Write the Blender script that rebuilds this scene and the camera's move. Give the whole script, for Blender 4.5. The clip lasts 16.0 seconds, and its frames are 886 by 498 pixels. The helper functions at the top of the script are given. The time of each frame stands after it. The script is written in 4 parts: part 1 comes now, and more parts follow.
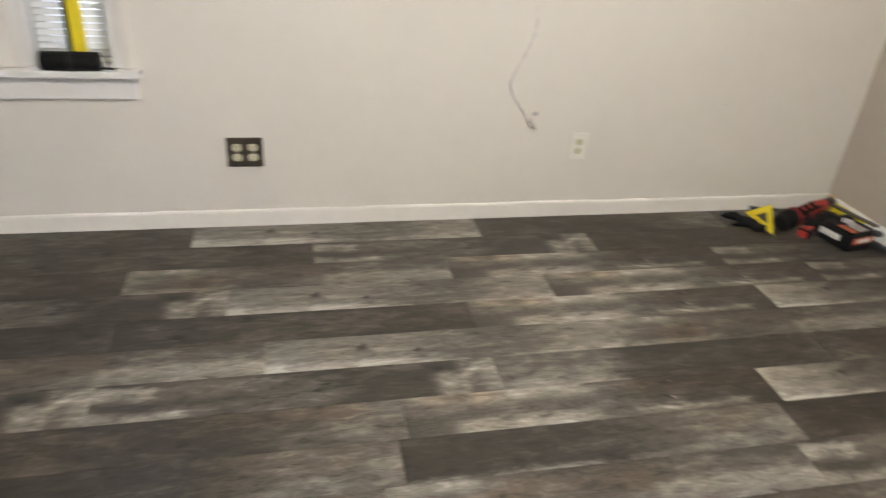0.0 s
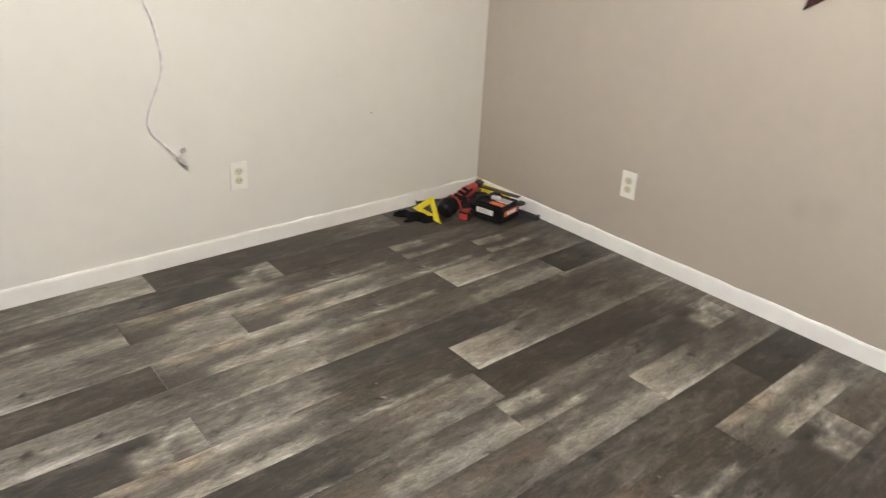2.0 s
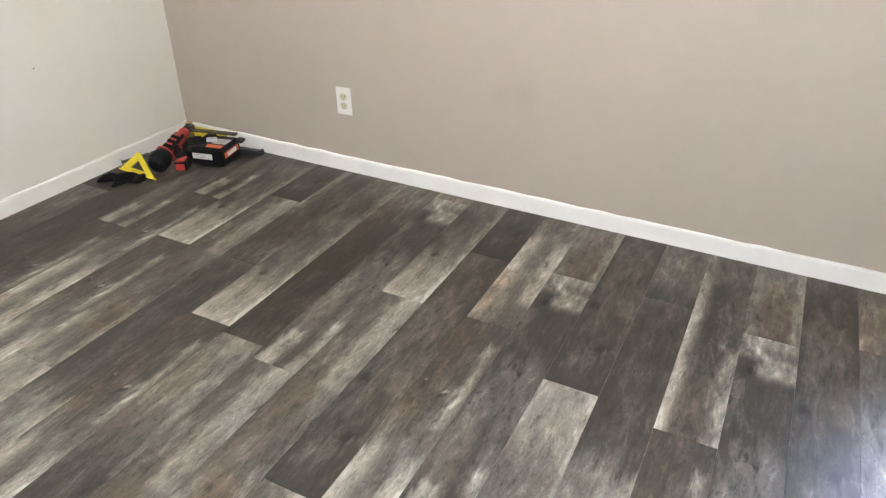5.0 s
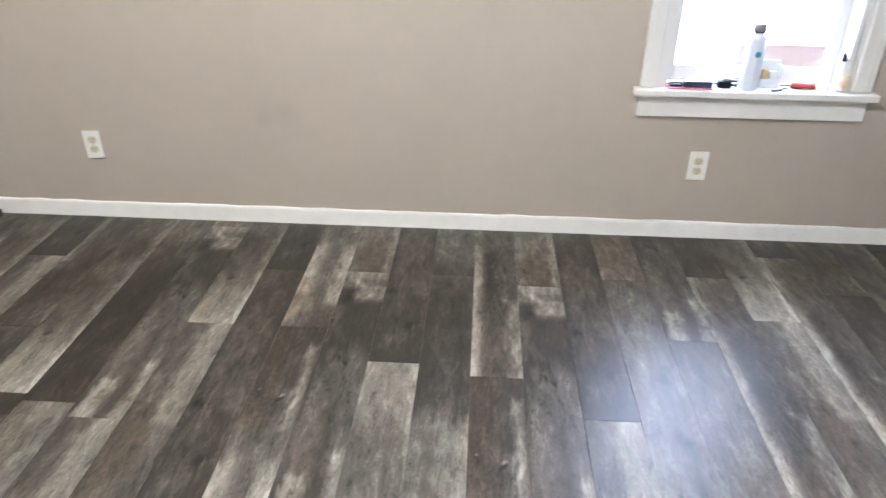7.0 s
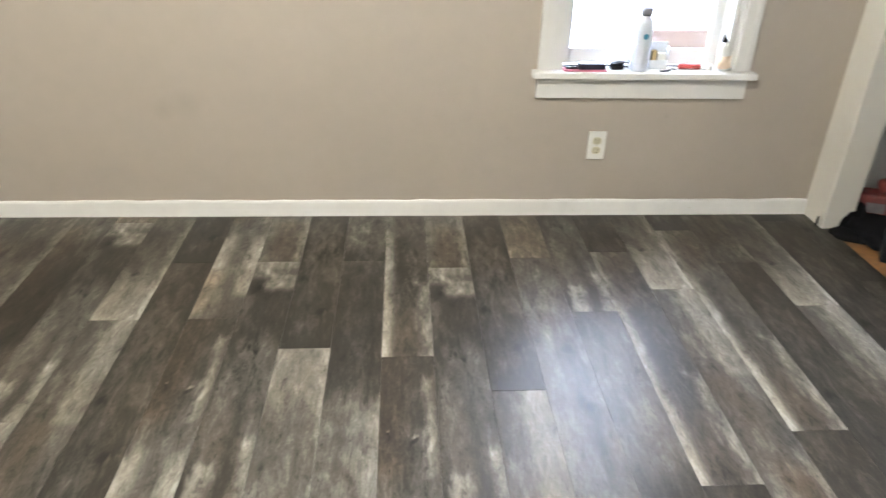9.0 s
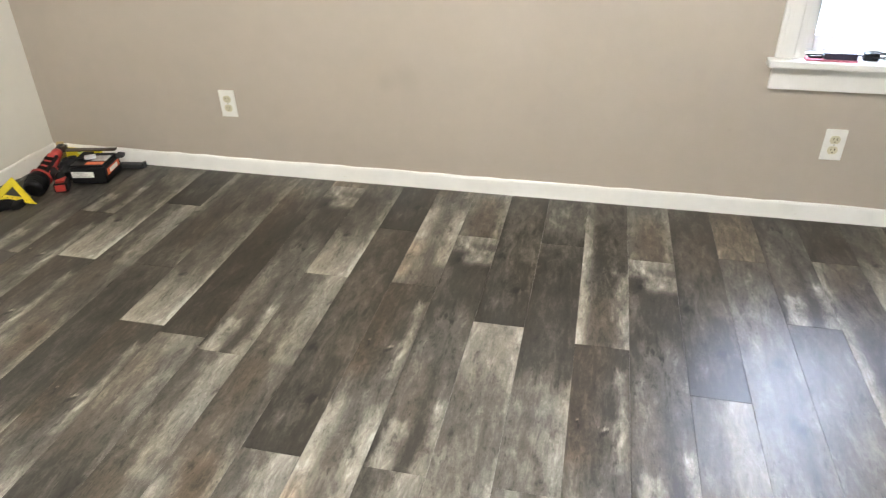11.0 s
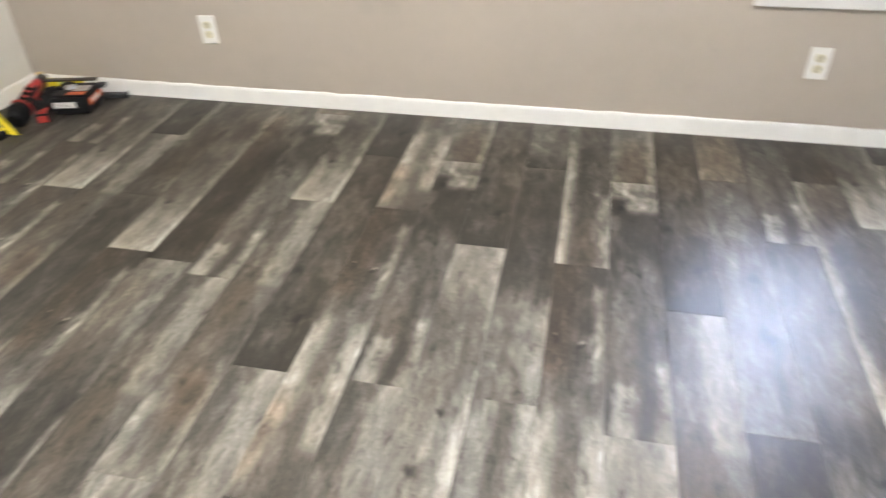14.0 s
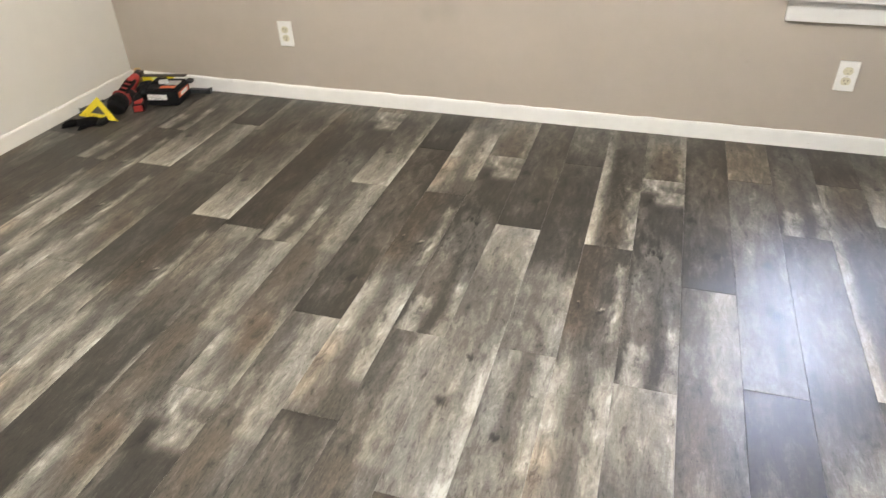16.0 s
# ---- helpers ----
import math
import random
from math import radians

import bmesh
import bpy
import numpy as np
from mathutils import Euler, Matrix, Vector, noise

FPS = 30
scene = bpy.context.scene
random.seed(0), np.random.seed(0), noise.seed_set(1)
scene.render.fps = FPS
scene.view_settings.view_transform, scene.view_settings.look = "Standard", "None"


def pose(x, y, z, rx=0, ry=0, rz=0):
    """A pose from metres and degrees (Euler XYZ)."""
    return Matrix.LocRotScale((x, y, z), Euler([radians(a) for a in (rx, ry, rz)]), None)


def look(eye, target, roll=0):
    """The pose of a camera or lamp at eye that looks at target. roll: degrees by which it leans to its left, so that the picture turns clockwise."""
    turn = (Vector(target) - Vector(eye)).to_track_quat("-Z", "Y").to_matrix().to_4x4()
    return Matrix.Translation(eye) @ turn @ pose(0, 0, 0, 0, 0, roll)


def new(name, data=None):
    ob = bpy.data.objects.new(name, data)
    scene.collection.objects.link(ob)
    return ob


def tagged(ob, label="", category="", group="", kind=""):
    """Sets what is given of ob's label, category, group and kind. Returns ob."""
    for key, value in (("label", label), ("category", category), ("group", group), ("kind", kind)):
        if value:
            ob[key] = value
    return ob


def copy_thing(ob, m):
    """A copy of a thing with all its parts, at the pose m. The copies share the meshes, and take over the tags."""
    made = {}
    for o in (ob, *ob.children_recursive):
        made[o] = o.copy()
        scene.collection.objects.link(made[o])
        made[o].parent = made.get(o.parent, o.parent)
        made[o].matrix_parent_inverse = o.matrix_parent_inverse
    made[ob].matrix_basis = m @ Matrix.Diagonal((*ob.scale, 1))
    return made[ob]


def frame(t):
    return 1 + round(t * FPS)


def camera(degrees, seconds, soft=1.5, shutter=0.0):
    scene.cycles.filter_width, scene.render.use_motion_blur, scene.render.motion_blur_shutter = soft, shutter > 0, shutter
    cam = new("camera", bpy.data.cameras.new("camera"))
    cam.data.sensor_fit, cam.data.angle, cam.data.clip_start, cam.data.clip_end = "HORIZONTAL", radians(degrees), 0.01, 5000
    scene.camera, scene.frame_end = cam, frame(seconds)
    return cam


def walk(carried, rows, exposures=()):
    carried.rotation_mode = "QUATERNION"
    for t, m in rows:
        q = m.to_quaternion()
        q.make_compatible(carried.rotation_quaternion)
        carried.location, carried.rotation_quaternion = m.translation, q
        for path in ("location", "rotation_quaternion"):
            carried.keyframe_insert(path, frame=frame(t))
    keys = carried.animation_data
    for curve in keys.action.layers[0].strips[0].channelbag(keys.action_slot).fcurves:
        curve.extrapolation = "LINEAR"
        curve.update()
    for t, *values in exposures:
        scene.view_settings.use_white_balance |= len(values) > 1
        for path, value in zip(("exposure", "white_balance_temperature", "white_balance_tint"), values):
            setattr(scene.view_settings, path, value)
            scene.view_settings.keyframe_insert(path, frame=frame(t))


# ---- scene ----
cam = camera(65.3, 16.0, soft=1.3, shutter=0.5)
PATH = [
    (0, (2.505, -2.492, 1.309), (0.81, -2.071, 0.335), 4.5),
    (0.2, (2.487, -2.459, 1.308), (0.833, -1.894, 0.335), 5.4),
    (0.5, (2.474, -2.473, 1.294), (0.887, -1.674, 0.377), 6.2),
    (1, (2.467, -2.463, 1.286), (0.93, -1.515, 0.426), 4.7),
    (1.5, (2.498, -2.418, 1.288), (1.029, -1.364, 0.433), 4.1),
    (2, (2.507, -2.393, 1.281), (1.135, -1.216, 0.426), 2.9),
    (2.5, (2.52, -2.366, 1.291), (1.248, -1.094, 0.418), 0.7),
    (3, (2.547, -2.333, 1.292), (1.407, -0.956, 0.395), -1.5),
    (3.5, (2.561, -2.309, 1.294), (1.49, -0.884, 0.385), -2.8),
    (4, (2.582, -2.297, 1.282), (1.646, -0.804, 0.335), -2.3),
    (4.2, (2.583, -2.283, 1.275), (1.69, -0.781, 0.302), -1.8),
    (6.3, (2.393, -2.312, 1.259), (1.839, -0.698, 0.215), -2.3),
    (6.5, (2.395, -2.407, 1.267), (1.932, -0.739, 0.266), -3.0),
    (6.8, (2.44, -2.477, 1.275), (2.25, -0.739, 0.303), -0.3),
    (7, (2.427, -2.514, 1.279), (2.333, -0.763, 0.317), 0.7),
    (7.5, (2.478, -2.515, 1.301), (2.568, -0.76, 0.345), -0.4),
    (8, (2.496, -2.535, 1.289), (2.719, -0.788, 0.341), -0.0),
    (8.5, (2.509, -2.548, 1.282), (2.75, -0.812, 0.317), 1.2),
    (9, (2.493, -2.558, 1.264), (2.606, -0.815, 0.29), 1.4),
    (9.5, (2.461, -2.558, 1.265), (2.378, -0.82, 0.28), 1.2),
    (9.7, (2.434, -2.558, 1.256), (2.291, -0.821, 0.275), 1.2),
    (11.8, (2.397, -2.564, 1.244), (1.913, -0.923, 0.209), 0.0),
    (12, (2.378, -2.578, 1.234), (1.876, -0.938, 0.206), 1.1),
    (12.5, (2.365, -2.592, 1.246), (1.797, -0.985, 0.2), 0.3),
    (13, (2.378, -2.585, 1.242), (1.799, -0.99, 0.184), -0.5),
    (13.5, (2.375, -2.6, 1.236), (1.813, -1.021, 0.145), -0.3),
    (14, (2.462, -2.593, 1.231), (2.104, -1.012, 0.061), -1.5),
    (14.5, (2.657, -2.667, 1.21), (2.525, -1.062, 0.024), -3.2),
    (14.7, (2.702, -2.699, 1.224), (2.581, -1.139, -0.022), -4.7),
    (15, (2.742, -2.737, 1.247), (2.548, -1.17, 0.02), -7.1),
    (15.3, (2.673, -2.773, 1.285), (2.339, -1.161, 0.149), -6.6),
    (15.5, (2.627, -2.81, 1.236), (2.192, -1.186, 0.153), -5.3),
    (16, (2.568, -2.859, 1.245), (2.053, -1.278, 0.134), -1.7),
]
EXPOSURES = [(0.0, -0.38, 6650, 13), (0.5, -0.30, 6650, 13), (1.0, -0.27, 6580, 13), (2.0, -0.22, 6500, 12.5), (3.5, -0.08, 6300, 12.5), (6.5, 0.1, 6080, 11.5), (7.0, -0.12, 6080, 12),
             (8.5, -0.2, 6350, 9.5), (9.0, -0.17, 6680, 7.5), (9.5, -0.15, 6720, 7.5), (12.0, 0.13, 6400, 10), (13.5, 0.14, 6430, 11), (14.0, 0.17, 6350, 11), (14.5, 0.01, 6420, 12), (15.0, 0.0, 6450, 13), (15.5, 0.12, 6520, 12), (16.0, 0.05, 6620, 11)]
walk(cam, [(t, look(eye, target, roll)) for t, eye, target, roll in PATH], EXPOSURES)

# ---- light ----
world = bpy.data.worlds.new("world")
scene.world = world
world.use_nodes = True
wn = world.node_tree.nodes
sky = wn.new("ShaderNodeTexSky")
sky.sky_type, sky.sun_disc, sky.sun_elevation, sky.sun_rotation = "NISHITA", False, radians(38), radians(150)
wn["Background"].inputs["Strength"].default_value = 0.12
world.node_tree.links.new(sky.outputs[0], wn["Background"].inputs["Color"])


def area_lamp(name, m, power, sx, sy, colour):
    data = bpy.data.lights.new(name, "AREA")
    data.shape, data.size, data.size_y, data.energy, data.color = "RECTANGLE", sx, sy, power, colour
    ob = new(name, data)
    ob.matrix_world = m
    return ob


area_lamp("window_daylight", look((3.39, 0.30, 1.25), (3.39, -1.2, 0.7)), 18, 0.6, 1.1, (0.70, 0.80, 1.0))
area_lamp("blind_daylight", look((-0.32, -3.195, 1.25), (1.5, -3.195, 0.9)), 2, 0.25, 1.1, (0.80, 0.90, 1.0))
lamp_data = bpy.data.lights.new("ceiling_bulb", "POINT")
lamp_data.shadow_soft_size, lamp_data.energy, lamp_data.color = 0.11, 176, (1.0, 0.978, 0.925)
lamp = new("ceiling_bulb", lamp_data)
lamp.location = (1.98, -1.82, 2.12)

# ---- materials ----


class Mat:
    """A small wrapper round a node material."""

    def __init__(self, name, colour=(0.5, 0.5, 0.5), rough=0.5, metal=0.0, spec=0.5):
        self.m = bpy.data.materials.new(name)
        self.m.use_nodes = True
        self.n, self.l = self.m.node_tree.nodes, self.m.node_tree.links
        self.b = self.n["Principled BSDF"]
        self.set("Base Color", (*colour, 1)), self.set("Roughness", rough)
        self.set("Metallic", metal), self.set("Specular IOR Level", spec)

    def set(self, key, v):
        if hasattr(v, "is_linked"):
            self.l.new(v, self.b.inputs[key])
        else:
            self.b.inputs[key].default_value = v

    def put(self, sock, v):
        if hasattr(v, "is_linked"):
            self.l.new(v, sock)
        else:
            sock.default_value = v

    def coord(self, kind="Object", scale=(1, 1, 1), shift=None):
        c = self.n.new("ShaderNodeTexCoord").outputs[kind]
        mp = self.n.new("ShaderNodeMapping")
        self.l.new(c, mp.inputs["Vector"])
        mp.inputs["Scale"].default_value = scale
        if shift is not None:
            self.l.new(shift, mp.inputs["Location"])
        return mp.outputs[0]

    def noise(self, vec, scale=1.0, detail=3.0, rough=0.55, distort=0.0):
        t = self.n.new("ShaderNodeTexNoise")
        self.l.new(vec, t.inputs["Vector"])
        for k, v in (("Scale", scale), ("Detail", detail), ("Roughness", rough), ("Distortion", distort)):
            t.inputs[k].default_value = v
        return t.outputs["Fac"]

    def math(self, op, a, b=0.0, c=0.0, clamp=False):
        t = self.n.new("ShaderNodeMath")
        t.operation, t.use_clamp = op, clamp
        for i, v in enumerate((a, b, c)):
            self.put(t.inputs[i], v)
        return t.outputs[0]

    def ramp(self, fac, stops):
        t = self.n.new("ShaderNodeValToRGB")
        self.l.new(fac, t.inputs[0])
        e = t.color_ramp.elements
        for i, (p, c) in enumerate(stops):
            el = e[i] if i < 2 else e.new(p)
            el.position, el.color = p, (*c, 1)
        return t.outputs[0]

    def mix(self, fac, a, b, mode="MIX"):
        t = self.n.new("ShaderNodeMix")
        t.data_type, t.blend_type = "RGBA", mode
        self.put(t.inputs[0], fac)
        self.put(t.inputs[6], a if hasattr(a, "is_linked") else (*a, 1))
        self.put(t.inputs[7], b if hasattr(b, "is_linked") else (*b, 1))
        return t.outputs[2]

    def bump(self, height, strength=0.2, distance=0.002):
        t = self.n.new("ShaderNodeBump")
        t.inputs["Strength"].default_value, t.inputs["Distance"].default_value = strength, distance
        self.l.new(height, t.inputs["Height"])
        self.l.new(t.outputs[0], self.b.inputs["Normal"])


def painted(name, colour, rough=0.55, grain=160, bump=0.22, stain=0.05, smudges=(), chips=0.0):
    """Rolled wall or trim paint: fine orange peel, faint scuffs and patches."""
    m = Mat(name, colour, rough)
    v = m.coord()
    big, mid = m.noise(v, 1.7, 4), m.noise(v, 14, 3)
    dark = tuple(c * (1 - 2.2 * stain) for c in colour)
    light = tuple(min(1, c * (1 + stain)) for c in colour)
    f = m.math("ADD", m.math("MULTIPLY", big, 0.6), m.math("MULTIPLY", mid, 0.4))
    col = m.ramp(f, [(0.3, dark), (0.7, light)])
    for x, y, z, r in smudges:
        d = m.n.new("ShaderNodeVectorMath")
        d.operation = "DISTANCE"
        m.l.new(m.coord(), d.inputs[0])
        d.inputs[1].default_value = (x, y, z)
        near = m.math("SUBTRACT", 1.0, m.math("DIVIDE", d.outputs["Value"], r), clamp=True)
        col = m.mix(m.math("MULTIPLY", m.math("MULTIPLY", near, mid), 0.34), col, tuple(c * 0.45 for c in colour))
    if chips:
        spots = m.noise(m.coord(scale=(1, 1, 3)), 21, 5, 0.7)
        col = m.mix(m.math("MULTIPLY", m.math("SUBTRACT", spots, 1 - chips, clamp=True), 9.0, clamp=True), col, (0.42, 0.36, 0.22))
    m.set("Base Color", col)
    m.set("Roughness", m.math("MULTIPLY_ADD", mid, 0.16, rough - 0.08))
    m.bump(m.noise(v, grain, 3), bump, 0.0015)
    return m.m


def plain(name, colour, rough=0.5, metal=0.0, vary=0.25, scale=40, bump=0.1, spec=0.5):
    """Plastic, metal or cloth with mottling and fine relief."""
    m = Mat(name, colour, rough, metal, spec)
    v = m.coord()
    n = m.noise(v, scale, 4)
    m.set("Base Color", m.ramp(n, [(0.25, tuple(c * (1 - vary) for c in colour)), (0.75, tuple(min(1, c * (1 + vary)) for c in colour))]))
    m.set("Roughness", m.math("MULTIPLY_ADD", n, 0.24, rough - 0.12))
    m.bump(m.noise(v, scale * 6, 2), bump, 0.001)
    return m.m


PLANK_L, PLANK_W = 1.119, 0.1524


def vinyl_print(name, tones, strokes, warm=(), knots=(), seed=0.0):
    """One printed design of the weathered-wood vinyl. v runs from the head to the foot of the plank in metres, u across it from 0 to 1.
    tones: (v, tone) along the plank; strokes: (u0, u1, v0, v1, amount, softness) of pale wash or dark weathering;
    warm: (u0, u1, v0, v1, amount) of brown stain; knots: (u, v, radius)."""
    m = Mat("vinyl_" + name, (0.2, 0.2, 0.2), 0.36)
    comb = m.n.new("ShaderNodeCombineXYZ")
    for i, k in enumerate((3.7, 9.1, 1.3)):
        comb.inputs[i].default_value = seed * k
    off = comb.outputs[0]
    info = m.n.new("ShaderNodeObjectInfo")
    cloud = m.noise(m.coord(scale=(16, 6.5, 1), shift=off), 1, 5, 0.60, 0.6)
    patch = m.noise(m.coord(scale=(34, 9.5, 1), shift=off), 1, 5, 0.66, 0.6)
    fibre = m.noise(m.coord(scale=(72, 15.0, 1), shift=off), 1, 5, 0.66, 0.5)
    grain = m.noise(m.coord(scale=(220, 52, 1), shift=off), 1, 4, 0.7, 0.4)
    crust = m.noise(m.coord(scale=(120, 66, 1), shift=off), 1, 5, 0.72, 0.6)
    saw = m.noise(m.coord(scale=(46, 120, 1), shift=off), 1, 3, 0.55, 2.2)
    lane = m.noise(m.coord(scale=(26, 1.4, 1), shift=off), 1, 2, 0.5, 0.25)
    place = m.n.new("ShaderNodeSeparateXYZ")
    m.l.new(m.coord(), place.inputs[0])
    u0 = m.math("DIVIDE", place.outputs[0], PLANK_W)
    v0 = m.math("SUBTRACT", PLANK_L, place.outputs[1])
    # hand-worn edges: the design wanders a little with the grain
    u = m.math("MULTIPLY_ADD", m.math("SUBTRACT", fibre, 0.5), 0.22, u0)
    u = m.math("MULTIPLY_ADD", m.math("SUBTRACT", cloud, 0.5), 0.34, u)
    v = m.math("MULTIPLY_ADD", m.math("SUBTRACT", patch, 0.5), 0.09, v0)

    def slab(a, b, c, d, soft):
        """A soft-edged field of the plank, 0 to 1."""
        ku, kv = 6.0 / soft, 34.0 / soft
        fu = m.math("MULTIPLY_ADD", m.math("ABSOLUTE", m.math("SUBTRACT", u, (a + b) / 2)), -ku, (b - a) / 2 * ku + 0.5, clamp=True)
        fv = m.math("MULTIPLY_ADD", m.math("ABSOLUTE", m.math("SUBTRACT", v, (c + d) / 2)), -kv, (d - c) / 2 * kv + 0.5, clamp=True)
        return m.math("MULTIPLY", fu, fv)

    base = m.ramp(m.math("DIVIDE", v, PLANK_L), [(p / PLANK_L, (t, t, t)) for p, t in tones])
    tone = m.math("MULTIPLY_ADD", info.outputs["Random"], 0.07, m.math("SUBTRACT", base, 0.035))
    tone = m.math("MULTIPLY_ADD", m.math("SUBTRACT", cloud, 0.5), 0.46, tone)
    tone = m.math("MULTIPLY_ADD", m.math("SUBTRACT", lane, 0.5), 0.22, tone)
    worn = m.math("MULTIPLY_ADD", patch, 1.5, 0.28)
    for a, b, c, d, amount, soft in strokes:
        # strokes that touch an edge of the plank run on over it
        f = slab(a - 0.3 if a <= 0 else a, b + 0.3 if b >= 1 else b, c - 0.2 if c <= 0 else c, d + 0.2 if d >= 1.11 else d, soft)
        tone = m.math("MULTIPLY_ADD", m.math("MULTIPLY", f, worn), amount, tone)
    # wear within: mottled patches, fibres, crusty rubbed spots
    calm = m.math("MINIMUM", m.math("MULTIPLY_ADD", tone, 1.0, 0.68), 1.1)
    fine = m.math("MULTIPLY", m.math("SUBTRACT", patch, 0.5), 0.64)
    fine = m.math("MULTIPLY_ADD", m.math("SUBTRACT", fibre, 0.5), 0.27, fine)
    fine = m.math("MULTIPLY_ADD", m.math("SUBTRACT", grain, 0.5), 0.27, fine)
    fine = m.math("MULTIPLY_ADD", m.math("SUBTRACT", crust, 0.5), 0.18, fine)
    rub = m.math("MULTIPLY_ADD", m.math("SUBTRACT", crust, 0.5), 0.3, patch)
    fine = m.math("MULTIPLY_ADD", m.math("MULTIPLY", m.math("SUBTRACT", 0.40, rub), 6.0, clamp=True), -0.20, fine)
    wash = m.math("MULTIPLY", m.math("SUBTRACT", rub, 0.56), 5.0, clamp=True)
    fine = m.math("MULTIPLY_ADD", wash, 0.08, fine)
    fine = m.math("MULTIPLY_ADD", m.math("SUBTRACT", saw, 0.5), m.math("MULTIPLY_ADD", wash, 0.20, 0.14), fine)
    # short dark checks along the grain, and pale flecks
    check = m.noise(m.coord(scale=(95, 24, 1), shift=off), 1, 4, 0.6, 1.6)
    fine = m.math("MULTIPLY_ADD", m.math("MULTIPLY", m.math("SUBTRACT", check, 0.60), 11.0, clamp=True), -0.17, fine)
    fine = m.math("MULTIPLY_ADD", m.math("MULTIPLY", m.math("SUBTRACT", 0.37, check), 11.0, clamp=True), 0.10, fine)
    tone = m.math("MULTIPLY_ADD", fine, calm, tone)
    for ku, kv, r in knots:
        dx = m.math("MULTIPLY", m.math("SUBTRACT", u, ku), PLANK_W)
        dy = m.math("MULTIPLY", m.math("SUBTRACT", v, kv), 0.75)
        dist = m.math("SQRT", m.math("ADD", m.math("MULTIPLY", dx, dx), m.math("MULTIPLY", dy, dy)))
        ring = m.math("MULTIPLY_ADD", dist, -1.0 / r, 1.0, clamp=True)
        halo = m.math("MULTIPLY_ADD", dist, -0.4 / r, 1.0, clamp=True)
        tone = m.math("MULTIPLY_ADD", ring, -0.55, m.math("MULTIPLY_ADD", halo, -0.10, tone))
    value = m.math("MULTIPLY_ADD", tone, 0.83, 0.17, clamp=True)
    wood = m.ramp(value, [(0.0, (0.005, 0.0044, 0.0038)), (0.17, (0.0115, 0.0100, 0.0083)), (0.353, (0.0305, 0.0270, 0.0228)), (0.544, (0.083, 0.0765, 0.0670)),
                          (0.718, (0.168, 0.160, 0.143)), (0.876, (0.285, 0.275, 0.248)), (1.0, (0.41, 0.398, 0.370))])
    stain = m.noise(m.coord(scale=(9, 2.2, 1), shift=off), 1, 3)
    col = m.mix(1.0, wood, m.ramp(stain, [(0.36, (1.0, 0.985, 0.955)), (0.66, (1.05, 0.98, 0.88))]), "MULTIPLY")
    for a, b, c, d, amount in warm:
        f = slab(a - 0.3 if a <= 0 else a, b + 0.3 if b >= 1 else b, c - 0.2 if c <= 0 else c, d + 0.2 if d >= 1.11 else d, 2.2)
        col = m.mix(m.math("MULTIPLY", f, amount), col, m.mix(1.0, col, (1.17, 0.965, 0.80), "MULTIPLY"))
    m.set("Base Color", col)
    m.set("Specular IOR Level", 0.36)
    m.set("Roughness", m.math("MULTIPLY_ADD", fibre, 0.14, 0.32))
    m.bump(m.math("ADD", m.math("MULTIPLY", grain, 0.6), m.math("MULTIPLY", crust, 0.5)), 0.16, 0.0012)
    return m.m


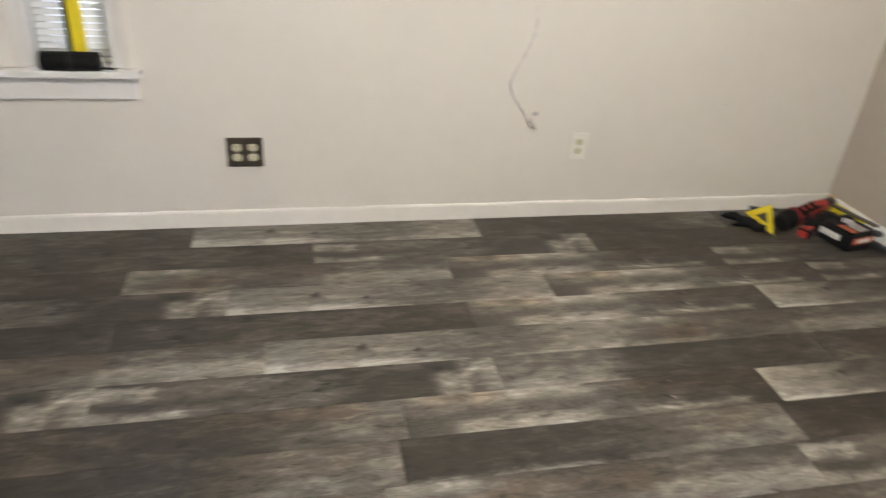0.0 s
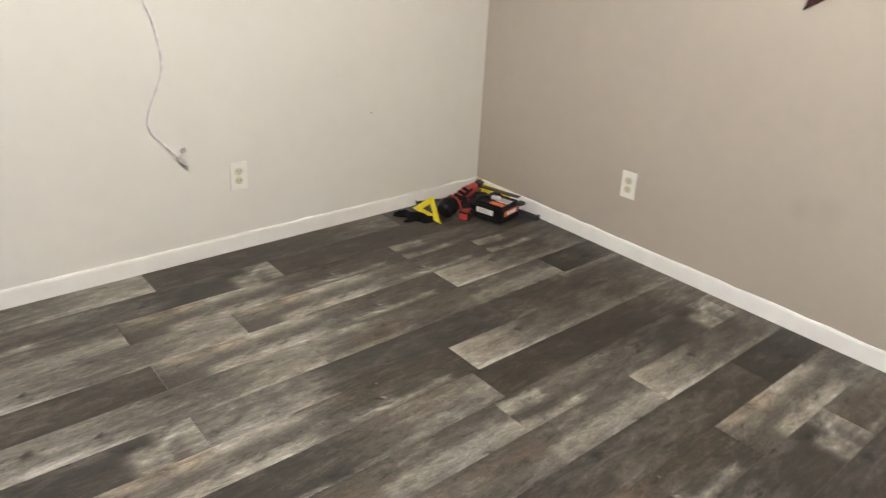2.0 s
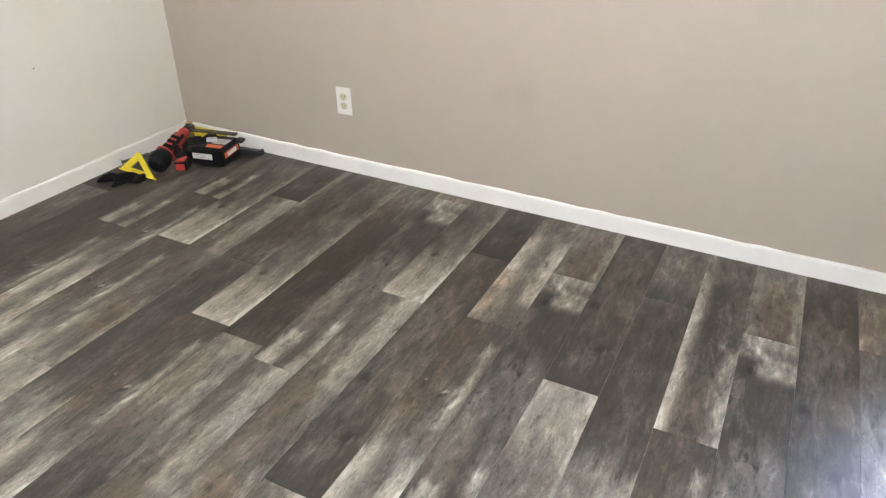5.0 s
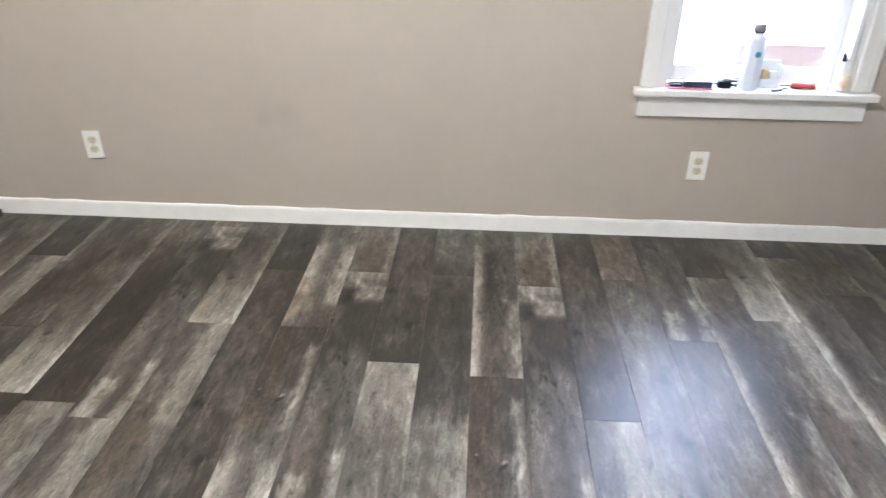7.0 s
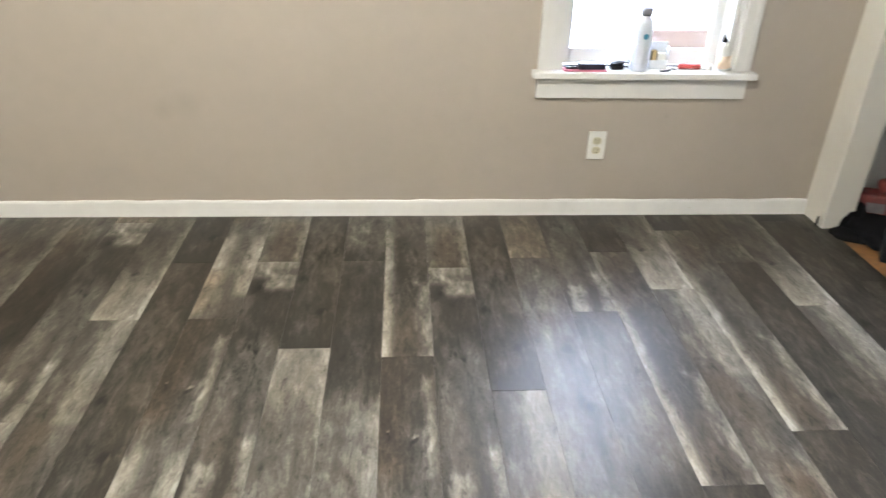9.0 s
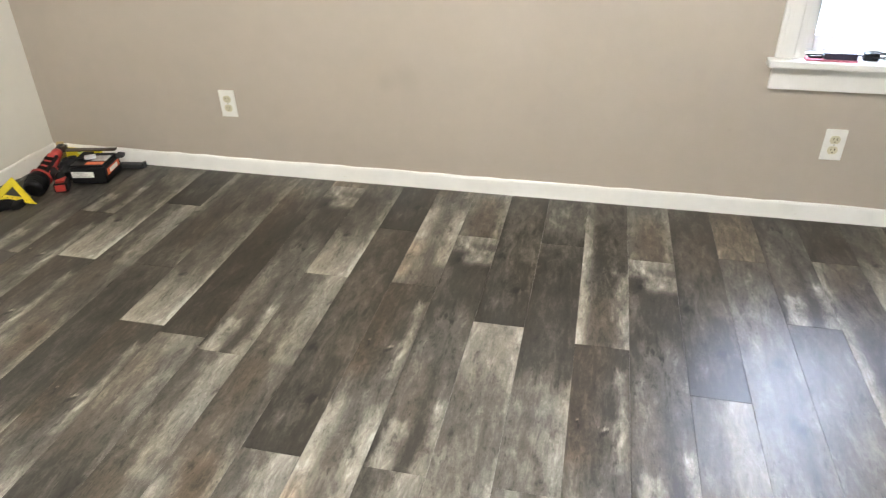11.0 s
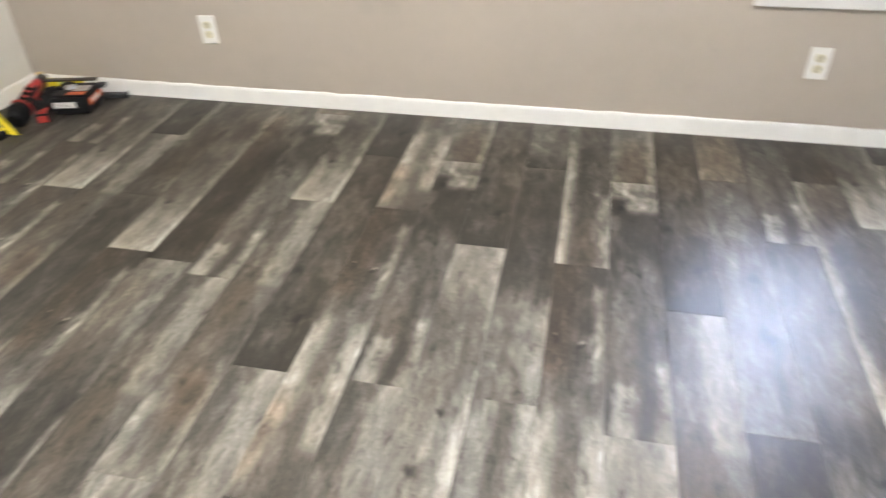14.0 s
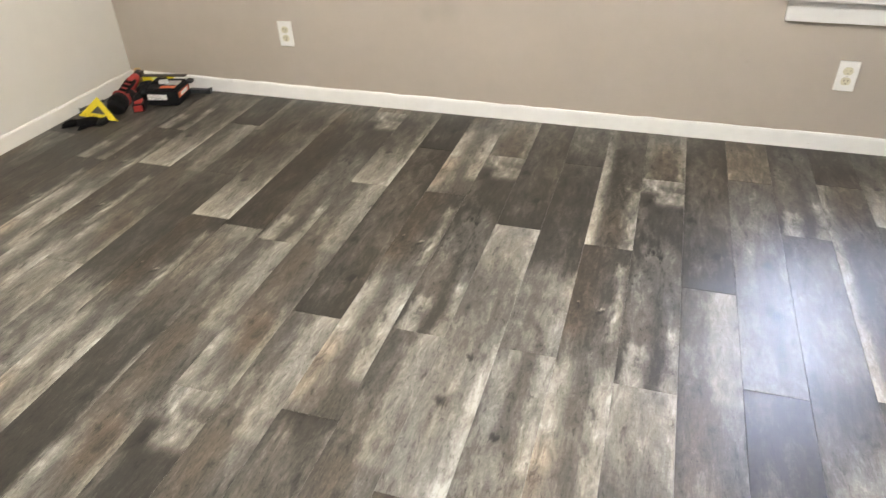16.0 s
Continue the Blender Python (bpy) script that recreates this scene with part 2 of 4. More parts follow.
PRINTS = {
    # quiet head, pale foot with a knot, pale seam on the east edge
    "A": vinyl_print("pale_foot", [(0, 0.34), (0.45, 0.34), (0.78, 0.40), (0.90, 0.58), (1.0, 0.66), (1.119, 0.70)],
                     [(0.86, 1, 0, 1.119, 0.20, 1.2), (0, 0.4, 0.5, 0.84, -0.10, 3), (0.3, 0.7, 0.2, 0.34, -0.10, 3)], [(0, 0.6, 0.0, 0.5, 0.3)], [(0.35, 0.845, 0.016)], 1.0),
    # bright seam on the west edge
    "B": vinyl_print("white_seam", [(0, 0.36), (0.4, 0.34), (0.75, 0.34), (1.119, 0.38)],
                     [(0, 0.20, 0, 1.119, 0.24, 1.2), (0, 0.14, 0.35, 1.119, 0.16, 1.2), (0.76, 1, 0.70, 1.119, 0.26, 1.6), (0.25, 0.6, 0.35, 0.8, -0.12, 3)],
                     [(0.3, 0.8, 0.0, 0.3, 0.4), (0.3, 0.7, 0.88, 1.1, 0.4)], [], 2.0),
    # pale head with a bright east edge, knots below
    "C": vinyl_print("pale_head", [(0, 0.66), (0.20, 0.63), (0.34, 0.47), (0.5, 0.50), (0.75, 0.58), (1.119, 0.62)],
                     [(0.93, 1, 0, 0.4, 0.16, 0.8), (0, 0.30, 0.24, 0.5, -0.12, 2.4), (0.82, 1, 0.62, 1.119, 0.26, 1.6), (0.66, 0.74, 0.25, 0.6, -0.12, 1.4)],
                     [], [(0.60, 0.668, 0.013), (0.39, 0.835, 0.018)], 3.0),
    # brown head with two specks and a pale streak, whitewashed middle, orange foot
    "D": vinyl_print("whitewash", [(0, 0.24), (0.34, 0.26), (0.47, 0.36), (0.60, 0.54), (0.8, 0.57), (1.0, 0.48), (1.119, 0.42)],
                     [(0.78, 0.96, 0.10, 0.46, 0.34, 0.9), (0.5, 0.68, 0.28, 0.36, 0.14, 1.2), (0, 0.3, 0.57, 0.92, 0.20, 1.6), (0.38, 0.62, 0.58, 0.69, -0.20, 2), (0.3, 0.5, 0.69, 0.80, -0.18, 2),
                      (0.72, 1, 0.56, 0.98, 0.26, 1.6), (0.5, 1, 1.0, 1.119, -0.09, 2), (0.46, 0.62, 0.82, 1.0, -0.14, 2), (0, 0.22, 0.88, 1.10, 0.12, 1.4), (0.09, 0.15, 0.305, 0.316, 0.6, 0.4), (0.56, 0.62, 0.318, 0.330, 0.6, 0.4)],
                     [(0, 0.5, 0.0, 0.46, 0.7), (0, 0.34, 0.84, 1.08, 0.55)], [(0.12, 0.322, 0.008), (0.58, 0.338, 0.009)], 4.0),
    # pale broken patch at the head, dark below, pale block at the foot
    "E": vinyl_print("broken_patch", [(0, 0.30), (0.15, 0.28), (0.22, 0.21), (0.44, 0.22), (0.54, 0.34), (0.75, 0.40), (0.95, 0.40), (1.119, 0.36)],
                     [(0, 0.44, 0, 0.11, 0.36, 1.2), (0.34, 1, 0.08, 0.19, 0.32, 1.2), (0.42, 1, 0, 0.06, 0.22, 1.6), (0.12, 0.34, 0.12, 0.19, -0.05, 1.2), (0, 0.14, 0.20, 0.44, 0.20, 1.4),
                      (0.25, 0.75, 0.46, 0.55, 0.16, 1.6), (0.1, 0.32, 0.58, 0.98, 0.10, 2), (0.50, 0.68, 0.74, 1.119, -0.13, 1.4), (0.06, 0.44, 0.965, 1.119, 0.34, 0.9), (0.76, 1, 0.88, 1.119, 0.26, 1.2)],
                     [(0, 0.6, 0.72, 0.95, 0.25)], [(0.24, 0.165, 0.014), (0.42, 0.50, 0.010), (0.55, 0.515, 0.008)], 5.0),
    # dark throughout
    "F": vinyl_print("dark", [(0, 0.24), (0.3, 0.20), (0.7, 0.25), (1.119, 0.19)],
                     [(0.2, 0.7, 0.28, 0.52, 0.08, 3), (0.5, 1, 0.7, 0.86, 0.06, 3)], [(0, 1, 0.0, 0.5, 0.2)], [(0.15, 0.723, 0.014), (0.70, 0.925, 0.016)], 6.0),
    # pale east lane that stops short, brown blot below
    "G": vinyl_print("half_lane", [(0, 0.48), (0.3, 0.44), (0.465, 0.36), (0.65, 0.36), (0.8, 0.44), (1.119, 0.46)],
                     [(0.50, 1, 0, 0.465, 0.20, 1.0), (0, 0.30, 0, 0.25, -0.12, 2), (0.55, 0.8, 0.83, 0.93, -0.20, 2), (0.88, 1, 0.6, 1.119, 0.12, 1.4), (0, 0.2, 0.90, 1.1, 0.22, 1.4)],
                     [(0, 0.6, 0.45, 0.85, 0.35), (0.4, 0.9, 0.80, 0.97, 0.7)], [], 7.0),
    "H": vinyl_print("grey_lanes", [(0, 0.50), (0.4, 0.50), (0.8, 0.44), (1.119, 0.48)],
                     [(0.1, 0.36, 0, 0.5, 0.14, 1.4), (0.45, 0.66, 0, 0.36, -0.15, 1.6), (0.8, 1, 0, 0.6, 0.18, 1.4), (0.3, 0.7, 0.6, 0.8, -0.12, 3)], [], [(0.43, 0.30, 0.011)], 8.0),
    # dark down to a pale last third
    "I": vinyl_print("pale_third", [(0, 0.32), (0.04, 0.20), (0.6, 0.22), (0.71, 0.26), (0.77, 0.54), (1.0, 0.53), (1.119, 0.47)],
                     [(0.80, 1, 0.74, 1.119, 0.16, 1.2), (0.3, 0.46, 0.8, 1.02, -0.14, 2)], [], [], 9.0),
    "J": vinyl_print("short_seam", [(0, 0.40), (0.3, 0.34), (0.7, 0.28), (1.119, 0.32)],
                     [(0, 0.20, 0.33, 0.77, 0.26, 1.2), (0.72, 1, 0.98, 1.10, 0.18, 1.2)], [(0.2, 1, 0.4, 1.0, 0.3)], [], 10.0),
    "K": vinyl_print("brown", [(0, 0.44), (0.25, 0.30), (0.45, 0.20), (0.85, 0.20), (1.119, 0.26)], [(0.3, 0.8, 0.1, 0.2, 0.12, 3)], [(0, 0.4, 0.1, 0.5, 0.7), (0, 1, 0.5, 1.1, 0.3)], [], 11.0),
    "L": vinyl_print("darkening", [(0, 0.50), (0.35, 0.40), (0.55, 0.20), (1.119, 0.14)], [(0.94, 1, 0.42, 1.119, 0.22, 0.8), (0.5, 0.9, 0.0, 0.3, 0.08, 3)], [(0, 0.6, 0.1, 0.5, 0.35)], [], 12.0),
    "R": vinyl_print("dark_head", [(0, 0.20), (0.15, 0.28), (0.4, 0.38), (1.119, 0.44)], [(0.93, 1, 0, 1.119, 0.20, 0.8), (0.2, 0.6, 0.05, 0.2, 0.10, 2)], [], [], 17.0),
    "T": vinyl_print("fading", [(0, 0.30), (0.7, 0.42), (1.0, 0.42), (1.08, 0.26), (1.119, 0.22)], [(0, 0.3, 0.7, 1.0, 0.08, 3)], [], [], 18.0),
    "M": vinyl_print("scribbled", [(0, 0.40), (0.3, 0.48), (1.119, 0.52)], [(0.52, 0.80, 0.4, 1.02, -0.12, 1.6), (0, 0.2, 0.8, 1.119, 0.12, 1.4)], [], [(0.65, 0.55, 0.02), (0.70, 0.8, 0.02)], 13.0),
    "N": vinyl_print("cloudy", [(0, 0.24), (0.2, 0.36), (0.6, 0.46), (0.76, 0.28), (0.95, 0.44), (1.119, 0.5)], [(0.3, 0.8, 0.7, 0.82, -0.12, 3)], [], [], 14.0),
    # tan block
    "P": vinyl_print("tan_block", [(0, 0.46), (1.119, 0.46)], [(0, 1, 0.75, 0.84, -0.08, 3)], [(0, 1, 0, 1.119, 0.45)], [], 15.0),
    # two seams with a brown panel between
    "Q": vinyl_print("two_seams", [(0, 0.42), (0.8, 0.42), (1.0, 0.36), (1.119, 0.28)], [(0, 0.16, 0, 1.119, 0.14, 1.2), (0.8, 1, 0, 1.119, 0.20, 1.2)], [(0.2, 0.8, 0.8, 1.119, 0.5)], [], 16.0),
}


WALL_CREAM = painted("cream_wall_paint", (0.72, 0.69, 0.622), stain=0.022)
WALL_TAUPE = painted("taupe_wall_paint", (0.455, 0.402, 0.342), stain=0.03, smudges=((1.69, 0.0, 0.462, 0.07), (1.60, 0.0, 0.44, 0.05), (3.52, 0.0, 0.42, 0.012), (2.9, 0.0, 0.33, 0.010)))
TRIM_WHITE = painted("white_trim_paint", (0.80, 0.79, 0.76), 0.4, 60, 0.10, 0.04)
BASE_WHITE = painted("chipped_baseboard_paint", (0.86, 0.85, 0.82), 0.45, 60, 0.14, 0.05, chips=0.33)
CEILING_WHITE = painted("white_ceiling_paint", (0.78, 0.77, 0.74), 0.8, 60, 0.3)
CLOSET_GREY = painted("closet_wall_paint", (0.62, 0.61, 0.59))
BASE_CREAM = painted("cream_baseboard_paint", (0.77, 0.745, 0.685), 0.55, 60, 0.14, 0.05, chips=0.31)
SUBFLOOR = plain("dark_underlay", (0.012, 0.011, 0.010), 0.9)
RED_WORN = plain("worn_dark_red_plastic", (0.115, 0.015, 0.014), 0.5, 0, 0.4, 40)
OLD_WOOD = plain("orange_old_wood", (0.25, 0.118, 0.042), 0.55, 0, 0.3, 30)
PLASTIC_WHITE = plain("white_plastic", (0.82, 0.81, 0.77), 0.35, 0, 0.04, 30, 0.02)
PLASTIC_IVORY = plain("ivory_plastic", (0.62, 0.58, 0.42), 0.35, 0, 0.06, 30, 0.02)
PLASTIC_BLACK = plain("black_plastic", (0.007, 0.007, 0.008), 0.5, 0, 0.3, 60, spec=0.22)
DARK_SLOT = plain("dark_slot", (0.02, 0.018, 0.015), 0.7)
DARK_PLATE = plain("dark_bronze_plate", (0.085, 0.070, 0.055), 0.4, 0.5, 0.25, 60)
RED = plain("red_tool_plastic", (0.36, 0.035, 0.030), 0.45, 0, 0.3, 50)
ORANGE = plain("orange_red_label", (0.62, 0.12, 0.04), 0.5, 0, 0.2, 50)
YELLOW = plain("yellow_plastic", (0.72, 0.58, 0.02), 0.45, 0, 0.12, 30)
STEEL = plain("brushed_steel", (0.64, 0.66, 0.70), 0.38, 0.35, 0.1, 60)
RUBBER = plain("black_rubber", (0.006, 0.006, 0.006), 0.75, 0, 0.4, 50, spec=0.15)
CLOTH_BLACK = plain("black_cloth", (0.006, 0.006, 0.007), 0.95, 0, 0.5, 60, 0.4, spec=0.1)
GREY_PLASTIC = plain("grey_plastic", (0.035, 0.037, 0.04), 0.5, 0, 0.3, 50, spec=0.3)
PINE = plain("pale_pine", (0.50, 0.36, 0.17), 0.6, 0, 0.2, 30)
MAROON = plain("dark_maroon_cloth", (0.045, 0.012, 0.016), 0.85, 0, 0.4, 60, 0.3)
BRASS = plain("worn_screw_metal", (0.55, 0.53, 0.48), 0.4, 1.0, 0.1, 90)


def glass():
    m = Mat("window_glass", (1, 1, 1), 0.0)
    m.set("Transmission Weight", 1.0)
    m.set("IOR", 1.45)
    return m.m


def glow(name, colour, power):
    m = Mat(name, colour, 0.9)
    m.set("Emission Color", (*colour, 1))
    m.set("Emission Strength", power)
    return m.m


GLASS = glass()
OUTSIDE = glow("overcast_daylight", (0.62, 0.735, 1.0), 36.0)
OUTSIDE_DIM = glow("shaded_daylight", (0.72, 0.83, 1.0), 2.2)
LAMP_GLASS = glow("lit_opal_glass", (1.0, 0.90, 0.76), 3.0)

# ---- mesh helpers ----


def link(name, bm, mat, parent=None, label=""):
    me = bpy.data.meshes.new(name)
    bm.normal_update()
    bm.to_mesh(me)
    bm.free()
    for x in (mat if isinstance(mat, (list, tuple)) else [mat]):
        me.materials.append(x)
    ob = new(name, me)
    if parent is not None:
        ob.parent = parent
    if label:
        ob["label"] = label
    return ob


def part(name, bm, mat, parent, label=""):
    return link(name, bm, mat, parent, label)


def empty(name, m=None):
    ob = new(name)
    ob.empty_display_size = 0.05
    if m is not None:
        ob.matrix_world = m
    return ob


def box(lo, hi, bevel=0.0, seg=2, bm=None, m=None):
    """A box from corner to corner with rounded edges."""
    own = bmesh.new()
    r = bmesh.ops.create_cube(own, size=1)
    c = [(a + b) / 2 for a, b in zip(lo, hi)]
    s = [abs(b - a) for a, b in zip(lo, hi)]
    bmesh.ops.transform(own, matrix=Matrix.Translation(c) @ Matrix.Diagonal((*s, 1)), verts=own.verts)
    if bevel:
        bmesh.ops.bevel(own, geom=own.edges[:], offset=min(bevel, min(s) * 0.45), segments=seg, profile=0.6, affect="EDGES")
    if m is not None:
        bmesh.ops.transform(own, matrix=m, verts=own.verts)
    return own if bm is None else merge(bm, own)


def merge(bm, other):
    tmp = bpy.data.meshes.new("tmp")
    other.to_mesh(tmp)
    other.free()
    bm.from_mesh(tmp)
    bpy.data.meshes.remove(tmp)
    return bm


def lathe(profile, seg=24, m=None, bm=None):
    """A turned body from (radius, height) pairs."""
    own = bmesh.new()
    rings = []
    for r, z in profile:
        rings.append([own.verts.new((r * math.cos(a), r * math.sin(a), z)) for a in (2 * math.pi * i / seg for i in range(seg))])
    for a, b in zip(rings, rings[1:]):
        for i in range(seg):
            own.faces.new((a[i], a[(i + 1) % seg], b[(i + 1) % seg], b[i]))
    own.faces.new(rings[0][::-1])
    own.faces.new(rings[-1])
    for f in own.faces:
        f.smooth = len(f.verts) == 4
    if m is not None:
        bmesh.ops.transform(own, matrix=m, verts=own.verts)
    return own if bm is None else merge(bm, own)


def tube(points, radius, seg=8, bm=None):
    """A round cord or rod through points (Catmull-Rom smoothed)."""
    p = [Vector(q) for q in points]
    fine = []
    for i in range(len(p) - 1):
        a, b, c, d = p[max(0, i - 1)], p[i], p[i + 1], p[min(len(p) - 1, i + 2)]
        n = 1 if len(p) == 2 else 6
        for k in range(n):
            t = k / n
            fine.append(0.5 * ((2 * b) + (c - a) * t + (2 * a - 5 * b + 4 * c - d) * t * t + (3 * b - a - 3 * c + d) * t ** 3))
    fine.append(p[-1])
    own = bmesh.new()
    rings = []
    for i, q in enumerate(fine):
        way = (fine[min(i + 1, len(fine) - 1)] - fine[max(i - 1, 0)]).normalized()
        u = way.orthogonal().normalized() if i == 0 else (u - way * u.dot(way)).normalized()
        w = way.cross(u)
        rings.append([own.verts.new(q + radius * (u * math.cos(2 * math.pi * k / seg) + w * math.sin(2 * math.pi * k / seg))) for k in range(seg)])
    for a, b in zip(rings, rings[1:]):
        for k in range(seg):
            own.faces.new((a[k], a[(k + 1) % seg], b[(k + 1) % seg], b[k])).smooth = True
    own.faces.new(rings[0][::-1])
    own.faces.new(rings[-1])
    return own if bm is None else merge(bm, own)


def prism(outline, thick, bevel=0.0, m=None):
    """A flat shape (x, y) of a thickness along z."""
    own = bmesh.new()
    f = own.faces.new([own.verts.new((x, y, 0)) for x, y in outline])
    r = bmesh.ops.extrude_face_region(own, geom=[f])
    bmesh.ops.translate(own, vec=(0, 0, thick), verts=[v for v in r["geom"] if isinstance(v, bmesh.types.BMVert)])
    bmesh.ops.recalc_face_normals(own, faces=own.faces)
    if bevel:
        bmesh.ops.bevel(own, geom=own.edges[:], offset=bevel, segments=2, profile=0.6, affect="EDGES")
    if m is not None:
        bmesh.ops.transform(own, matrix=m, verts=own.verts)
    return own


def structure(name, bm, mat, label="", parent=None):
    ob = link(name, bm, mat, parent)
    return tagged(ob, label, "", "", "structure") if parent is None else ob


# ---- the room ----
ROOM_X, ROOM_Y, HIGH = 4.186, -4.70, 2.44
WEST = -0.036
THICK = 0.13
# north wall with its window opening
NX0, NX1, NZ0, NZ1 = 3.072, 3.724, 0.590, 1.80
bm = box((WEST - THICK, 0, 0), (NX0, THICK, HIGH))
box((NX1, 0, 0), (4.95, THICK, HIGH), bm=bm)
box((NX0, 0, 0), (NX1, THICK, NZ0), bm=bm)
box((NX0, 0, NZ1), (NX1, THICK, HIGH), bm=bm)
structure("wall_north", bm, WALL_TAUPE, "taupe painted wall with a window and scuffs")
# west wall with its window opening
WY0, WY1, WZ0, WZ1 = -3.335, -3.052, 0.608, 1.818
bm = box((WEST - THICK, WY1, 0), (WEST, 0, HIGH))
box((WEST - THICK, ROOM_Y, 0), (WEST, WY0, HIGH), bm=bm)
box((WEST - THICK, WY0, 0), (WEST, WY1, WZ0), bm=bm)
box((WEST - THICK, WY0, WZ1), (WEST, WY1, HIGH), bm=bm)
structure("wall_west", bm, WALL_CREAM, "cream painted wall with a window and outlets")
# east wall: a stub beside the north wall, a closet opening, then the rest
OPEN_N, OPEN_S, HEAD = -0.150, -0.835, 2.03
bm = box((ROOM_X, OPEN_N, 0), (ROOM_X + 0.12, 0, HIGH), 0.004)
box((ROOM_X, ROOM_Y, 0), (ROOM_X + 0.12, OPEN_S, HIGH), 0.004, bm=bm)
box((ROOM_X, OPEN_S, HEAD), (ROOM_X + 0.12, OPEN_N, HIGH), bm=bm)
structure("wall_east", bm, WALL_CREAM, "cream painted wall with a closet opening")
structure("wall_south", box((WEST - THICK, ROOM_Y - THICK, 0), (ROOM_X + 0.12, ROOM_Y, HIGH)), WALL_CREAM, "plain cream painted wall")
structure("ceiling", box((WEST - THICK, ROOM_Y - THICK, HIGH), (5.0, THICK, HIGH + 0.1)), CEILING_WHITE, "white painted ceiling")
# closet shell
CLOSET_X = 4.82
bm = box((CLOSET_X, -1.5, 0), (CLOSET_X + 0.1, 0, HIGH))
box((ROOM_X + 0.12, -1.6, 0), (CLOSET_X + 0.1, -1.5, HIGH), bm=bm)
box((ROOM_X + 0.12, -0.012, 0), (CLOSET_X, 0, HIGH), bm=bm)
structure("closet_wall", bm, CLOSET_GREY, "light grey painted closet walls")
structure("closet_floor", box((ROOM_X + 0.035, -1.5, -0.03), (CLOSET_X, 0, -0.004)), OLD_WOOD, "worn orange wooden closet floor")
structure("subfloor", box((WEST - THICK, ROOM_Y - THICK, -0.12), (5.0, THICK, -0.031)), SUBFLOOR, "dark underlay beneath the planks")


def baseboard(name, lo, hi, axis, ragged, paint):
    """A painted skirting board with a slightly wavy, rounded top edge."""
    n = 60
    own = bmesh.new()
    rng = random.Random(ragged)
    rows = []
    for i in range(n + 1):
        t = i / n
        p = Vector(lo).lerp(Vector(hi), t)
        side = Vector((0, -1, 0)) if axis == "x" else Vector((1, 0, 0))
        top = 0.066 + rng.uniform(-0.0024, 0.0024)
        th = 0.013 + rng.uniform(-0.0006, 0.0006)
        prof = [(0, 0), (th + 0.002, 0), (th - 0.0035, top - 0.009), (th - 0.006, top - 0.0025), (th - 0.0095, top), (0, top + 0.0005)]
        rows.append([own.verts.new(p + side * a + Vector((0, 0, b))) for a, b in prof])
    for a, b in zip(rows, rows[1:]):
        for k in range(len(a)):
            own.faces.new((a[k], a[(k + 1) % len(a)], b[(k + 1) % len(a)], b[k]))
    own.faces.new(rows[0])
    own.faces.new(rows[-1])
    bmesh.ops.recalc_face_normals(own, faces=own.faces)
    structure(name, own, paint, "white painted baseboard with brush marks")


baseboard("baseboard_north", (WEST + 0.013, 0, 0), (ROOM_X, 0, 0), "x", 1, BASE_WHITE)
baseboard("baseboard_west", (WEST, ROOM_Y, 0), (WEST, 0, 0), "y", 2, BASE_CREAM)


